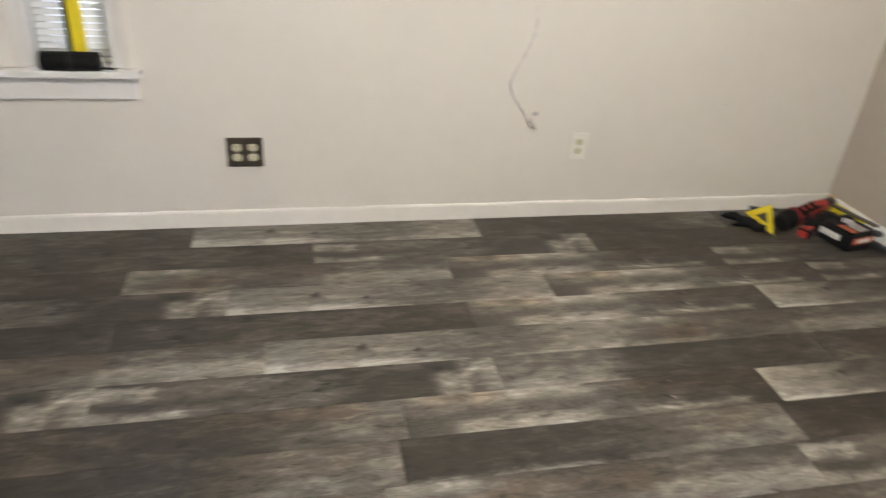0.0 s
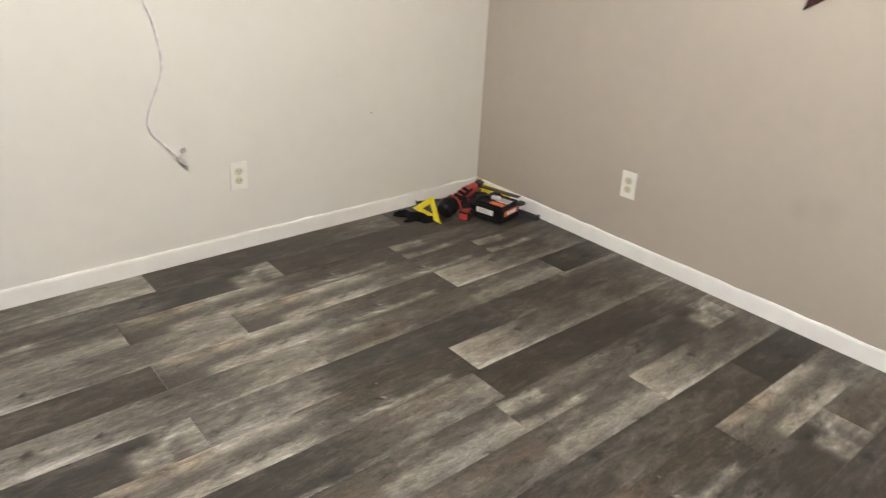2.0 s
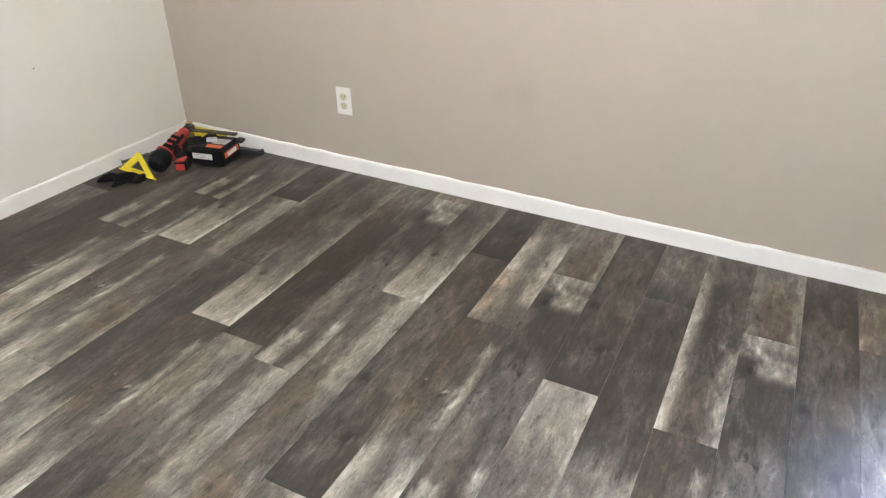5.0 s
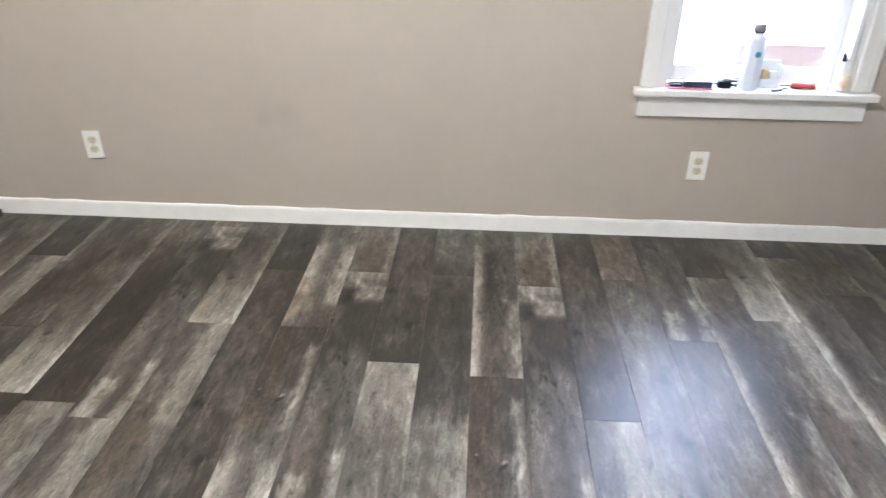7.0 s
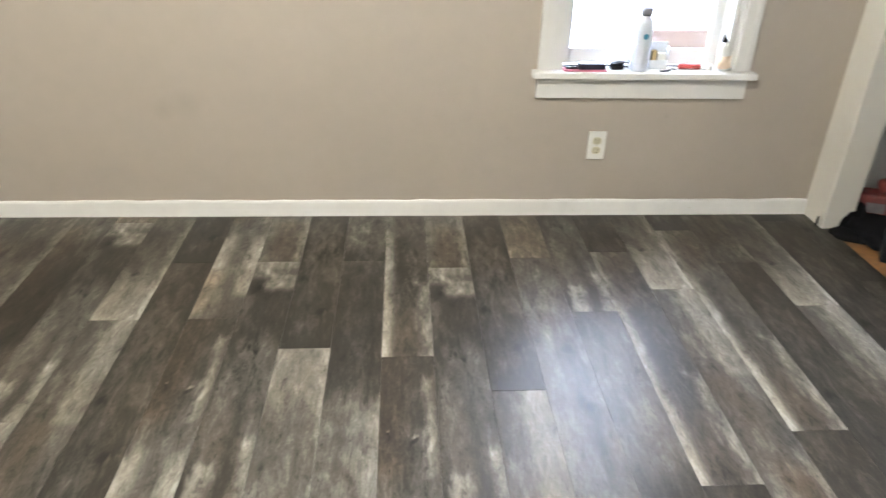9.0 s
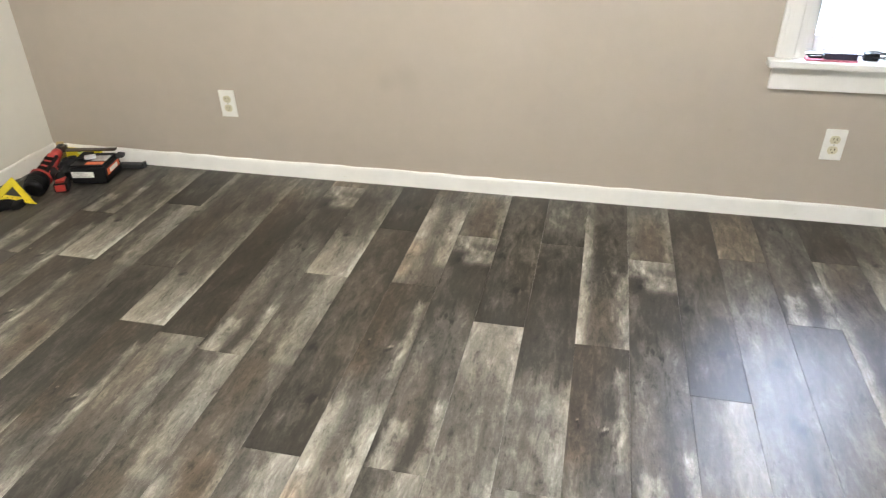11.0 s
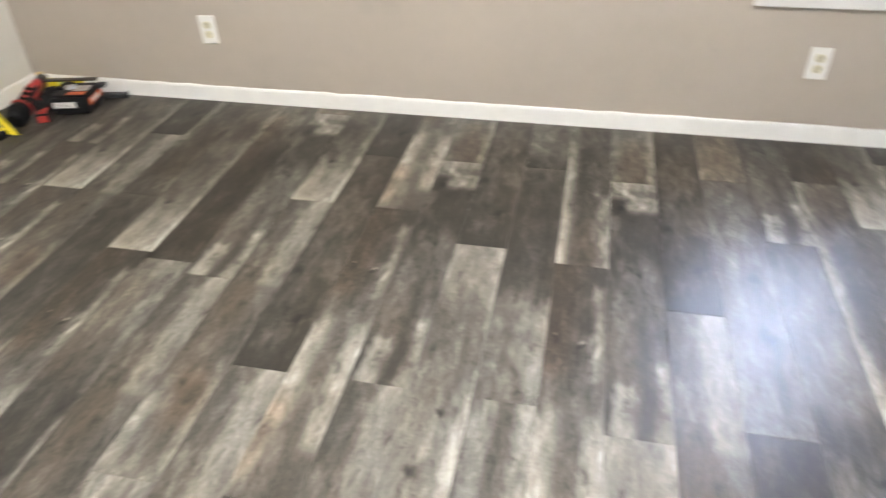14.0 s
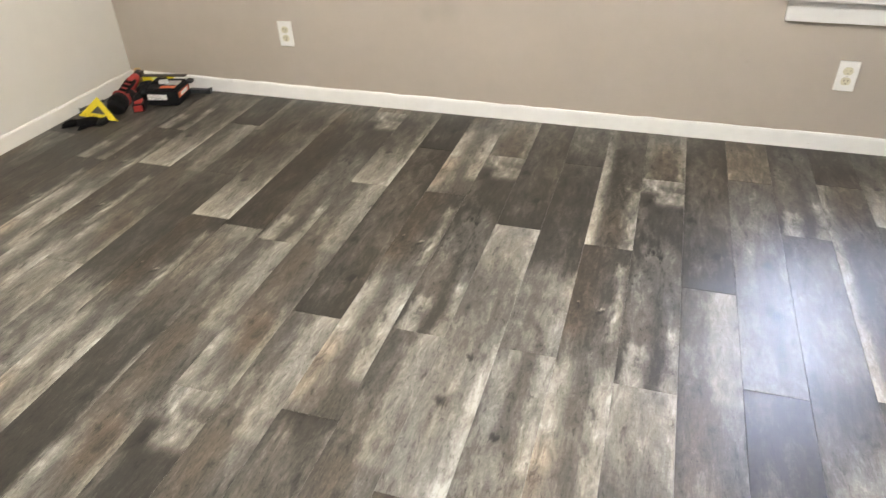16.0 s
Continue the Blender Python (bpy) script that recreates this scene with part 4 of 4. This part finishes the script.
bt = empty("tool_battery", pose(0.246, -0.318, 0, 0, 0, 28) @ Matrix.Diagonal((0.9, 0.9, 0.85, 1)))
tagged(bt, "red and black slide-on tool battery pack", "battery")
part("shell", box((-0.030, -0.036, 0), (0.030, 0.036, 0.046), 0.007, 3), PLASTIC_BLACK, bt)
part("face", box((-0.024, -0.0395, 0.006), (0.020, -0.0365, 0.040), 0.001), RED, bt)
part("rail", box((-0.018, -0.030, 0.0465), (0.018, 0.030, 0.056), 0.002), RED, bt)

ch = empty("battery_charger", pose(0.258, -0.272, 0, 0, 0, 12.5) @ Matrix.Diagonal((1.10, 1.06, 1.06, 1)))
tagged(ch, "black battery charger with white label and orange stripe", "charger")
part("housing", box((0, 0, 0.004), (0.138, 0.146, 0.072), 0.008, 3), PLASTIC_BLACK, ch)
part("lid", box((0.006, 0.006, 0.0725), (0.132, 0.140, 0.082), 0.004), PLASTIC_BLACK, ch)
part("front_label", box((0.006, -0.0015, 0.032), (0.092, -0.0002, 0.056), 0.0004, 1), PLASTIC_WHITE, ch, "white printed front label")
for k in range(3):
    part("print_bar", box((0.012, -0.0022, 0.037 + 0.006 * k), (0.080 - 0.012 * k, -0.0016, 0.0395 + 0.006 * k)), plain("faint_print", (0.45, 0.43, 0.42), 0.6), ch)
part("side_label", box((0.1382, 0.020, 0.034), (0.1394, 0.130, 0.060), 0.0004, 1), ORANGE, ch, "orange-red side stripe")
part("side_panel", box((0.1395, 0.040, 0.038), (0.1404, 0.110, 0.055), 0.0003, 1), PLASTIC_WHITE, ch)
part("top_stripe", box((0.060, 0.012, 0.0822), (0.128, 0.040, 0.0835), 0.0004, 1), ORANGE, ch)
part("top_stripe", box((0.066, 0.052, 0.0822), (0.128, 0.104, 0.0835), 0.0004, 1), plain("grey_label", (0.42, 0.40, 0.39), 0.5), ch)
part("bay", box((0.010, 0.060, 0.0822), (0.052, 0.125, 0.094), 0.004), PLASTIC_BLACK, ch)
for sx in (0.02, 0.118):
    for sy in (0.02, 0.126):
        part("rubber_foot", lathe([(0.007, 0), (0.007, 0.0045)], 12, pose(sx, sy, 0)), RUBBER, ch)

tape = empty("tape_measure", pose(0.305, -0.185, 0.0890, 0, 0, 35) @ Matrix.Diagonal((0.85, 0.85, 0.7, 1)))
tagged(tape, "chrome and black tape measure on the charger", "tape measure")
part("case", box((-0.026, -0.014, 0), (0.026, 0.014, 0.022), 0.006, 3), STEEL, tape)
part("bumper", box((-0.030, -0.012, 0), (-0.0265, 0.012, 0.014), 0.002), PLASTIC_BLACK, tape)

pb = empty("pry_bar", frame_of((0.165, -0.150, 0.1040), (0.375, -0.100, 0.1040), (0, 0, 1)))
tagged(pb, "flat black pry bar lying across the charger", "pry bar")
part("bar", box((0.0, -0.014, -0.0035), (0.215, 0.014, 0.0035), 0.002), DARK_PLATE, pb)
part("claw", box((0.2155, -0.018, -0.010), (0.245, 0.018, 0.004), 0.002, m=pose(0, 0, 0, 0, 6)), GREY_PLASTIC, pb)
part("hook", box((-0.020, -0.015, -0.004), (0.0, 0.015, 0.022), 0.002), DARK_PLATE, pb)

yl = empty("torpedo_level", pose(0.030, -0.040, 0, 0, 0, 3))
tagged(yl, "short yellow level lying along the baseboard", "level")
part("body", box((0, 0, 0), (0.200, 0.018, 0.058), 0.003), YELLOW, yl)
part("window", box((0.085, -0.001, 0.034), (0.118, 0.019, 0.052), 0.002), plain("vial_yellow", (0.7, 0.8, 0.3), 0.15), yl)

wb = empty("wood_offcut", pose(0.098, -0.112, 0, 6, 4, 25))
tagged(wb, "short pale pine offcut standing in the corner", "offcut")
part("block", box((-0.014, -0.010, 0.002), (0.014, 0.010, 0.125), 0.002), PINE, wb)



def tool_pouch():
    """A soft crumpled black pouch between the drill and the charger."""
    own = bmesh.new()
    bmesh.ops.create_icosphere(own, subdivisions=4, radius=1.0)
    for v in own.verts:
        d = v.co.normalized()
        fold = noise.noise(d * 2.6) * 0.16 + noise.noise(d * 6.0 + Vector((3, 1, 7))) * 0.07
        v.co = Vector((d.x * 0.048, d.y * 0.072, max(-0.0, 0.040 + d.z * 0.046))) * (1 + fold)
        v.co.z = max(0.0, v.co.z)
    for f in own.faces:
        f.smooth = True
    pouch = link("tool_pouch", own, PLASTIC_BLACK)
    pouch.matrix_world = pose(0.205, -0.198, 0.0, 0, 0, 12)
    tagged(pouch, "crumpled black cloth pouch beside the drill", "pouch")


tool_pouch()

cp = empty("clamp_block", pose(0.400, -0.052, 0, 0, 0, 8) @ Matrix.Diagonal((1, 0.8, 0.7, 1)))
tagged(cp, "dark grey tapping block beside the baseboard", "tapping block")
part("block", box((-0.055, -0.018, 0), (0.050, 0.018, 0.028), 0.004), GREY_PLASTIC, cp)
part("lip", box((0.0502, -0.018, 0), (0.060, 0.018, 0.036), 0.002), GREY_PLASTIC, cp)

gb = empty("pull_bar", frame_of((0.005, -0.395, 0.020), (0.060, -0.315, 0.034), (0, 0, 1)))
tagged(gb, "grey metal pull bar beside the wall", "pull bar")
part("bar", box((-0.03, -0.012, -0.003), (0.085, 0.012, 0.003), 0.0015), GREY_PLASTIC, gb)
part("lip", box((-0.034, -0.012, -0.016), (-0.030, 0.012, 0.010), 0.001), GREY_PLASTIC, gb)


def glove():
    """A limp work glove: a flattened palm with fingers and a cuff."""
    g = empty("work_glove", pose(0.105, -0.520, 0, 0, 0, 20))
    tagged(g, "crumpled black work glove lying on the floor", "glove")

    def blob(sx, sy, sz, m, seed):
        own = bmesh.new()
        bmesh.ops.create_icosphere(own, subdivisions=3, radius=1)
        for v in own.verts:
            d = 1 + 0.22 * noise.noise(v.co * 1.7 + Vector((seed, 0, 0)))
            v.co = Vector((v.co.x * sx * d, v.co.y * sy * d, max(-0.3, v.co.z) * sz * d))
        for f in own.faces:
            f.smooth = True
        bmesh.ops.transform(own, matrix=m, verts=own.verts)
        return own

    part("palm", blob(0.055, 0.042, 0.020, pose(0.01, 0, 0.006), 1), CLOTH_BLACK, g)
    for k, a in enumerate((-26, -9, 8, 24)):
        part("finger", blob(0.042, 0.011, 0.010, pose(-0.045 * math.cos(radians(a)) - 0.02, -0.06 * math.sin(radians(a)), 0.003, 0, 0, a), 3 + k), CLOTH_BLACK, g)
    part("thumb", blob(0.032, 0.011, 0.010, pose(0.005, -0.050, 0.003, 0, 0, 60), 9), CLOTH_BLACK, g)
    part("cuff", blob(0.026, 0.040, 0.016, pose(0.072, 0.004, 0.005), 12), RUBBER, g)


glove()

# ---- the closet ----
dp = empty("long_handled_dustpan", pose(4.405, -0.455, -0.004, 0, 0, -32))
tagged(dp, "black long-handled dustpan with a silver pole", "dustpan")
part("pan", prism([(-0.140, 0.0), (0.140, 0.0), (0.136, 0.085), (0.105, 0.118), (-0.105, 0.118), (-0.136, 0.085)], 0.010, 0.003, pose(0, -0.038, 0.0035, 76)), PLASTIC_BLACK, dp)
for sx in (-0.140, 0.128):
    part("side_wall", box((sx, -0.020, 0.001), (sx + 0.012, 0.085, 0.090), 0.004), PLASTIC_BLACK, dp)
part("back_wall", box((-0.128, 0.074, 0.001), (0.128, 0.085, 0.110), 0.004), PLASTIC_BLACK, dp)
part("hood", box((-0.105, -0.008, 0.112), (0.105, 0.084, 0.120), 0.004), PLASTIC_BLACK, dp)
part("collar", lathe([(0.020, 0.118), (0.020, 0.128), (0.0155, 0.150), (0.0135, 0.152)], 20, pose(-0.018, 0.035, 0)), PLASTIC_BLACK, dp)
part("pole", lathe([(0.0088, 0.0), (0.0088, 1.15), (0.007, 1.16)], 20, pose(-0.018, 0.035, 0.125, 3.0, -12.5)), STEEL, dp, "silver metal pole")

cs = empty("circular_saw", pose(4.415, -0.128, 0.040, 0, 0, -39))
tagged(cs, "worn red circular saw with a black handle on a bag", "saw")
lean = pose(0, 0, 0, 0, -7, 0)
motor = part("motor_housing", box((-0.070, -0.048, 0.004), (0.068, 0.048, 0.112), 0.022, 4, m=lean), RED_WORN, cs, "worn red motor housing")
part("label", box((-0.036, -0.0505, 0.036), (0.030, -0.0482, 0.078), 0.0008, 1, m=lean), plain("scuffed_grey_label", (0.13, 0.12, 0.13), 0.5), motor, "scuffed grey label")
for k in range(4):
    part("vent", box((0.036 + 0.007 * k, -0.0500, 0.040), (0.039 + 0.007 * k, -0.0482, 0.074), 0.0006, 1, m=lean), DARK_SLOT, motor)
part("motor_cap", lathe([(0.030, -0.030), (0.046, -0.024), (0.050, 0.0)], 28, pose(-0.071, 0, 0.058, 0, 90, 0)), PLASTIC_BLACK, cs)
part("front_knob", lathe([(0.014, 0.0), (0.019, 0.012), (0.024, 0.036), (0.019, 0.050), (0.008, 0.055)], 20, pose(-0.002, 0, 0.112, 0, -12, 0)), RED_WORN, cs, "round red front knob")
part("handle", tube([(0.018, -0.020, 0.108), (0.030, -0.026, 0.150), (0.062, -0.026, 0.148), (0.084, -0.022, 0.110), (0.088, -0.018, 0.066)], 0.0155, 12), PLASTIC_BLACK, cs)
guard = part("blade_guard", lathe([(0.060, 0.0), (0.074, 0.004), (0.074, 0.020), (0.064, 0.026)], 36, pose(0.0695, 0, 0.076, 0, 90, 0)), PLASTIC_BLACK, cs)
part("blade", lathe([(0.062, 0.0), (0.062, 0.0018)], 40, pose(0.0965, 0.0, 0.076, 0, 90, 0)), plain("dull_saw_blade", (0.16, 0.15, 0.14), 0.4, 0.6, 0.3, 40), guard)
shoe = part("base_shoe", box((0.1180, -0.075, 0.0), (0.1212, 0.085, 0.165), 0.001, m=pose(0.03, -0.045, 0, 0, -14, 38)), plain("scratched_steel_plate", (0.20, 0.20, 0.20), 0.4, 0.6, 0.3, 40), cs, "scratched grey steel shoe")
part("flange", box((0.1214, -0.075, 0.150), (0.1330, 0.085, 0.1535), 0.001, m=pose(0.03, -0.045, 0, 0, -14, 38)), GREY_PLASTIC, shoe)

bag = bmesh.new()
bmesh.ops.create_icosphere(bag, subdivisions=4, radius=1)
for v in bag.verts:
    d = 1 + 0.20 * noise.noise(v.co * 2.1) + 0.08 * noise.noise(v.co * 6)
    v.co = Vector((v.co.x * 0.180 * d, v.co.y * 0.215 * d, max(-0.55, min(0.85, v.co.z)) * 0.055 * d))
for f in bag.faces:
    f.smooth = True
lo = min(v.co.z for v in bag.verts)
bmesh.ops.transform(bag, matrix=pose(4.450, -0.225, -0.004 - lo), verts=bag.verts)
bag_ob = tagged(link("tool_bag", bag, CLOTH_BLACK), "soft black fabric tool bag on the closet floor", "bag")


def limp(sx, sy, sz, m, seed):
    """A limp fold of cloth, flat below."""
    own = bmesh.new()
    bmesh.ops.create_icosphere(own, subdivisions=3, radius=1)
    for v in own.verts:
        d = 1 + 0.30 * noise.noise(v.co * 1.9 + Vector((seed, 0, 0)))
        v.co = Vector((v.co.x * sx * d, v.co.y * sy * d, max(0.0, v.co.z) * sz * d))
    for f in own.faces:
        f.smooth = True
    bmesh.ops.transform(own, matrix=m, verts=own.verts)
    return own


part("flap", limp(0.085, 0.055, 0.030, pose(4.275, -0.215, -0.003, 0, 0, -25), 2.0), CLOTH_BLACK, bag_ob)
part("side_pocket", limp(0.075, 0.060, 0.110, pose(4.325, -0.125, -0.003, 0, 0, 20), 5.0), CLOTH_BLACK, bag_ob)


def garment():
    """A hanging patterned cloth with folds."""
    m = Mat("floral_black_cloth", (0.02, 0.02, 0.02), 0.9)
    vor = m.n.new("ShaderNodeTexVoronoi")
    m.l.new(m.coord(), vor.inputs["Vector"])
    vor.inputs["Scale"].default_value = 12
    spots = m.math("ADD", vor.outputs["Distance"], m.math("MULTIPLY", m.noise(m.coord(), 60, 3), 0.5))
    m.set("Base Color", m.ramp(spots, [(0.42, (0.30, 0.31, 0.29)), (0.50, (0.014, 0.016, 0.018))]))
    own = bmesh.new()
    n, k = 60, 16
    g = [[own.verts.new((4.33 + 0.45 * i / n, -0.085 + 0.020 * math.sin(i * 0.62) + 0.006 * math.sin(i * 1.7), 0.800 + 0.004 * math.sin(i * 0.5) + 0.95 * j / k)) for i in range(n + 1)] for j in range(k + 1)]
    for a, b in zip(g, g[1:]):
        for i in range(n):
            own.faces.new((a[i], a[i + 1], b[i + 1], b[i])).smooth = True
    bmesh.ops.solidify(own, geom=own.faces[:], thickness=0.003)
    h = empty("hanging_garment")
    tagged(h, "black floral garment hanging in the closet", "garment")
    part("cloth", own, m.m, h)
    part("hem", box((4.335, -0.089, 0.794), (4.775, -0.083, 0.801), 0.002), CLOTH_BLACK, h)
    part("hanger_bar", tube([(4.33, -0.085, 1.72), (4.78, -0.085, 1.72)], 0.012, 10), STEEL, h)


garment()

wp = empty("white_bin", pose(4.690, -0.40, -0.004, 0, 0, 0))
tagged(wp, "plain white plastic bin standing in the closet", "bin")
part("shell", box((-0.055, -0.16, 0), (0.055, 0.16, 0.33), 0.012, 3), PLASTIC_WHITE, wp)
part("rim", box((-0.060, -0.165, 0.3302), (0.060, 0.165, 0.345), 0.004), PLASTIC_WHITE, wp)

structure("trim_jamb", box((ROOM_X - 0.012, OPEN_S - 0.075, 0.0), (ROOM_X - 0.0005, OPEN_S, HEAD + 0.06), 0.003), TRIM_WHITE, "white casing beside the closet opening")
bp = empty("door_bumper", pose(ROOM_X + 0.022, OPEN_S + 0.016, 0))
tagged(bp, "small grey rubber bumper at the foot of the jamb", "bumper")
part("bumper_body", lathe([(0.014, 0), (0.017, 0.004), (0.017, 0.035), (0.010, 0.045)], 20), plain("blue_grey_rubber", (0.22, 0.25, 0.29), 0.6), bp)
sp = empty("wood_shim", pose(ROOM_X - 0.010, OPEN_N + 0.03, 0, 0, 0, 0))
tagged(sp, "dark splintered shim at the foot of the wall", "shim")
part("splinter", prism([(-0.010, 0), (0.010, 0), (0.004, 0.042), (-0.002, 0.030)], 0.006, 0.0008, pose(0, 0, 0, 90, 0, 40)), DARK_SLOT, sp)

# ---- plank floor ----
W, L = PLANK_W, PLANK_L
FIRST = 0.140


def plank(parent, x0, x1, y0, y1, design):
    bm = box((0, 0, 0), (x1 - x0 - 0.0003, y1 - y0 - 0.0003, 0.0045), 0.0006, 1)
    ob = link("plank", bm, PRINTS[design], parent)
    ob.location = (x0, y0, -0.0045)
    return ob


# per column of planks from the west wall: how far from the north wall its first plank ends, and the designs laid down from there
COURSES = [
    (0.627, "FKCFHG"), (0.182, "PKEFDA"), (0.815, "EDGFHF"), (0.475, "EDCEGH"), (0.800, "ADFIGB"), (0.350, "FGCGAD"), (0.797, "JIEEFH"),
    (1.102, "ADKFGF"), (0.011, "FKLLFA"), (0.064, "PEGLHC"), (0.735, "AGEFHD"), (0.384, "FFGDAH"), (0.735, "DDRGCF"), (0.380, "QEGHFA"),
    (0.893, "FCDHAG"), (0.379, "TIHLGC"), (0.940, "BDGAFH"), (0.432, "QECGHD"), (1.098, "FGDHAL"), (0.368, "PMFGHC"), (0.720, "ENGHFD"),
    # columns 24, 26, 27: dark designs partly stand in for weaker light there
    (0.326, "KBFGHC"), (0.590, "AGCFDC"), (0.156, "FBFHGA"), (0.415, "JFFHCL"), (0.700, "AGFHDC"), (0.081, "FFFGDA"), (0.55, "FFGFCA")]
floor = structure("floor", box((WEST, ROOM_Y, -0.03), (ROOM_X + 0.034, 0.0, -0.0046)), SUBFLOOR, "grey weathered wood-look vinyl plank floor")
for col, (first, designs) in enumerate(COURSES):
    x0 = FIRST + (col - 1) * W if col else WEST + 0.004
    x1 = min(ROOM_X + 0.034, FIRST + col * W)
    a, b = 0.003, first
    for design in designs:
        plank(floor, x0, x1, -b, -a, design)
        a, b = b, min(4.695, b + L)
        if a >= 4.69:
            break
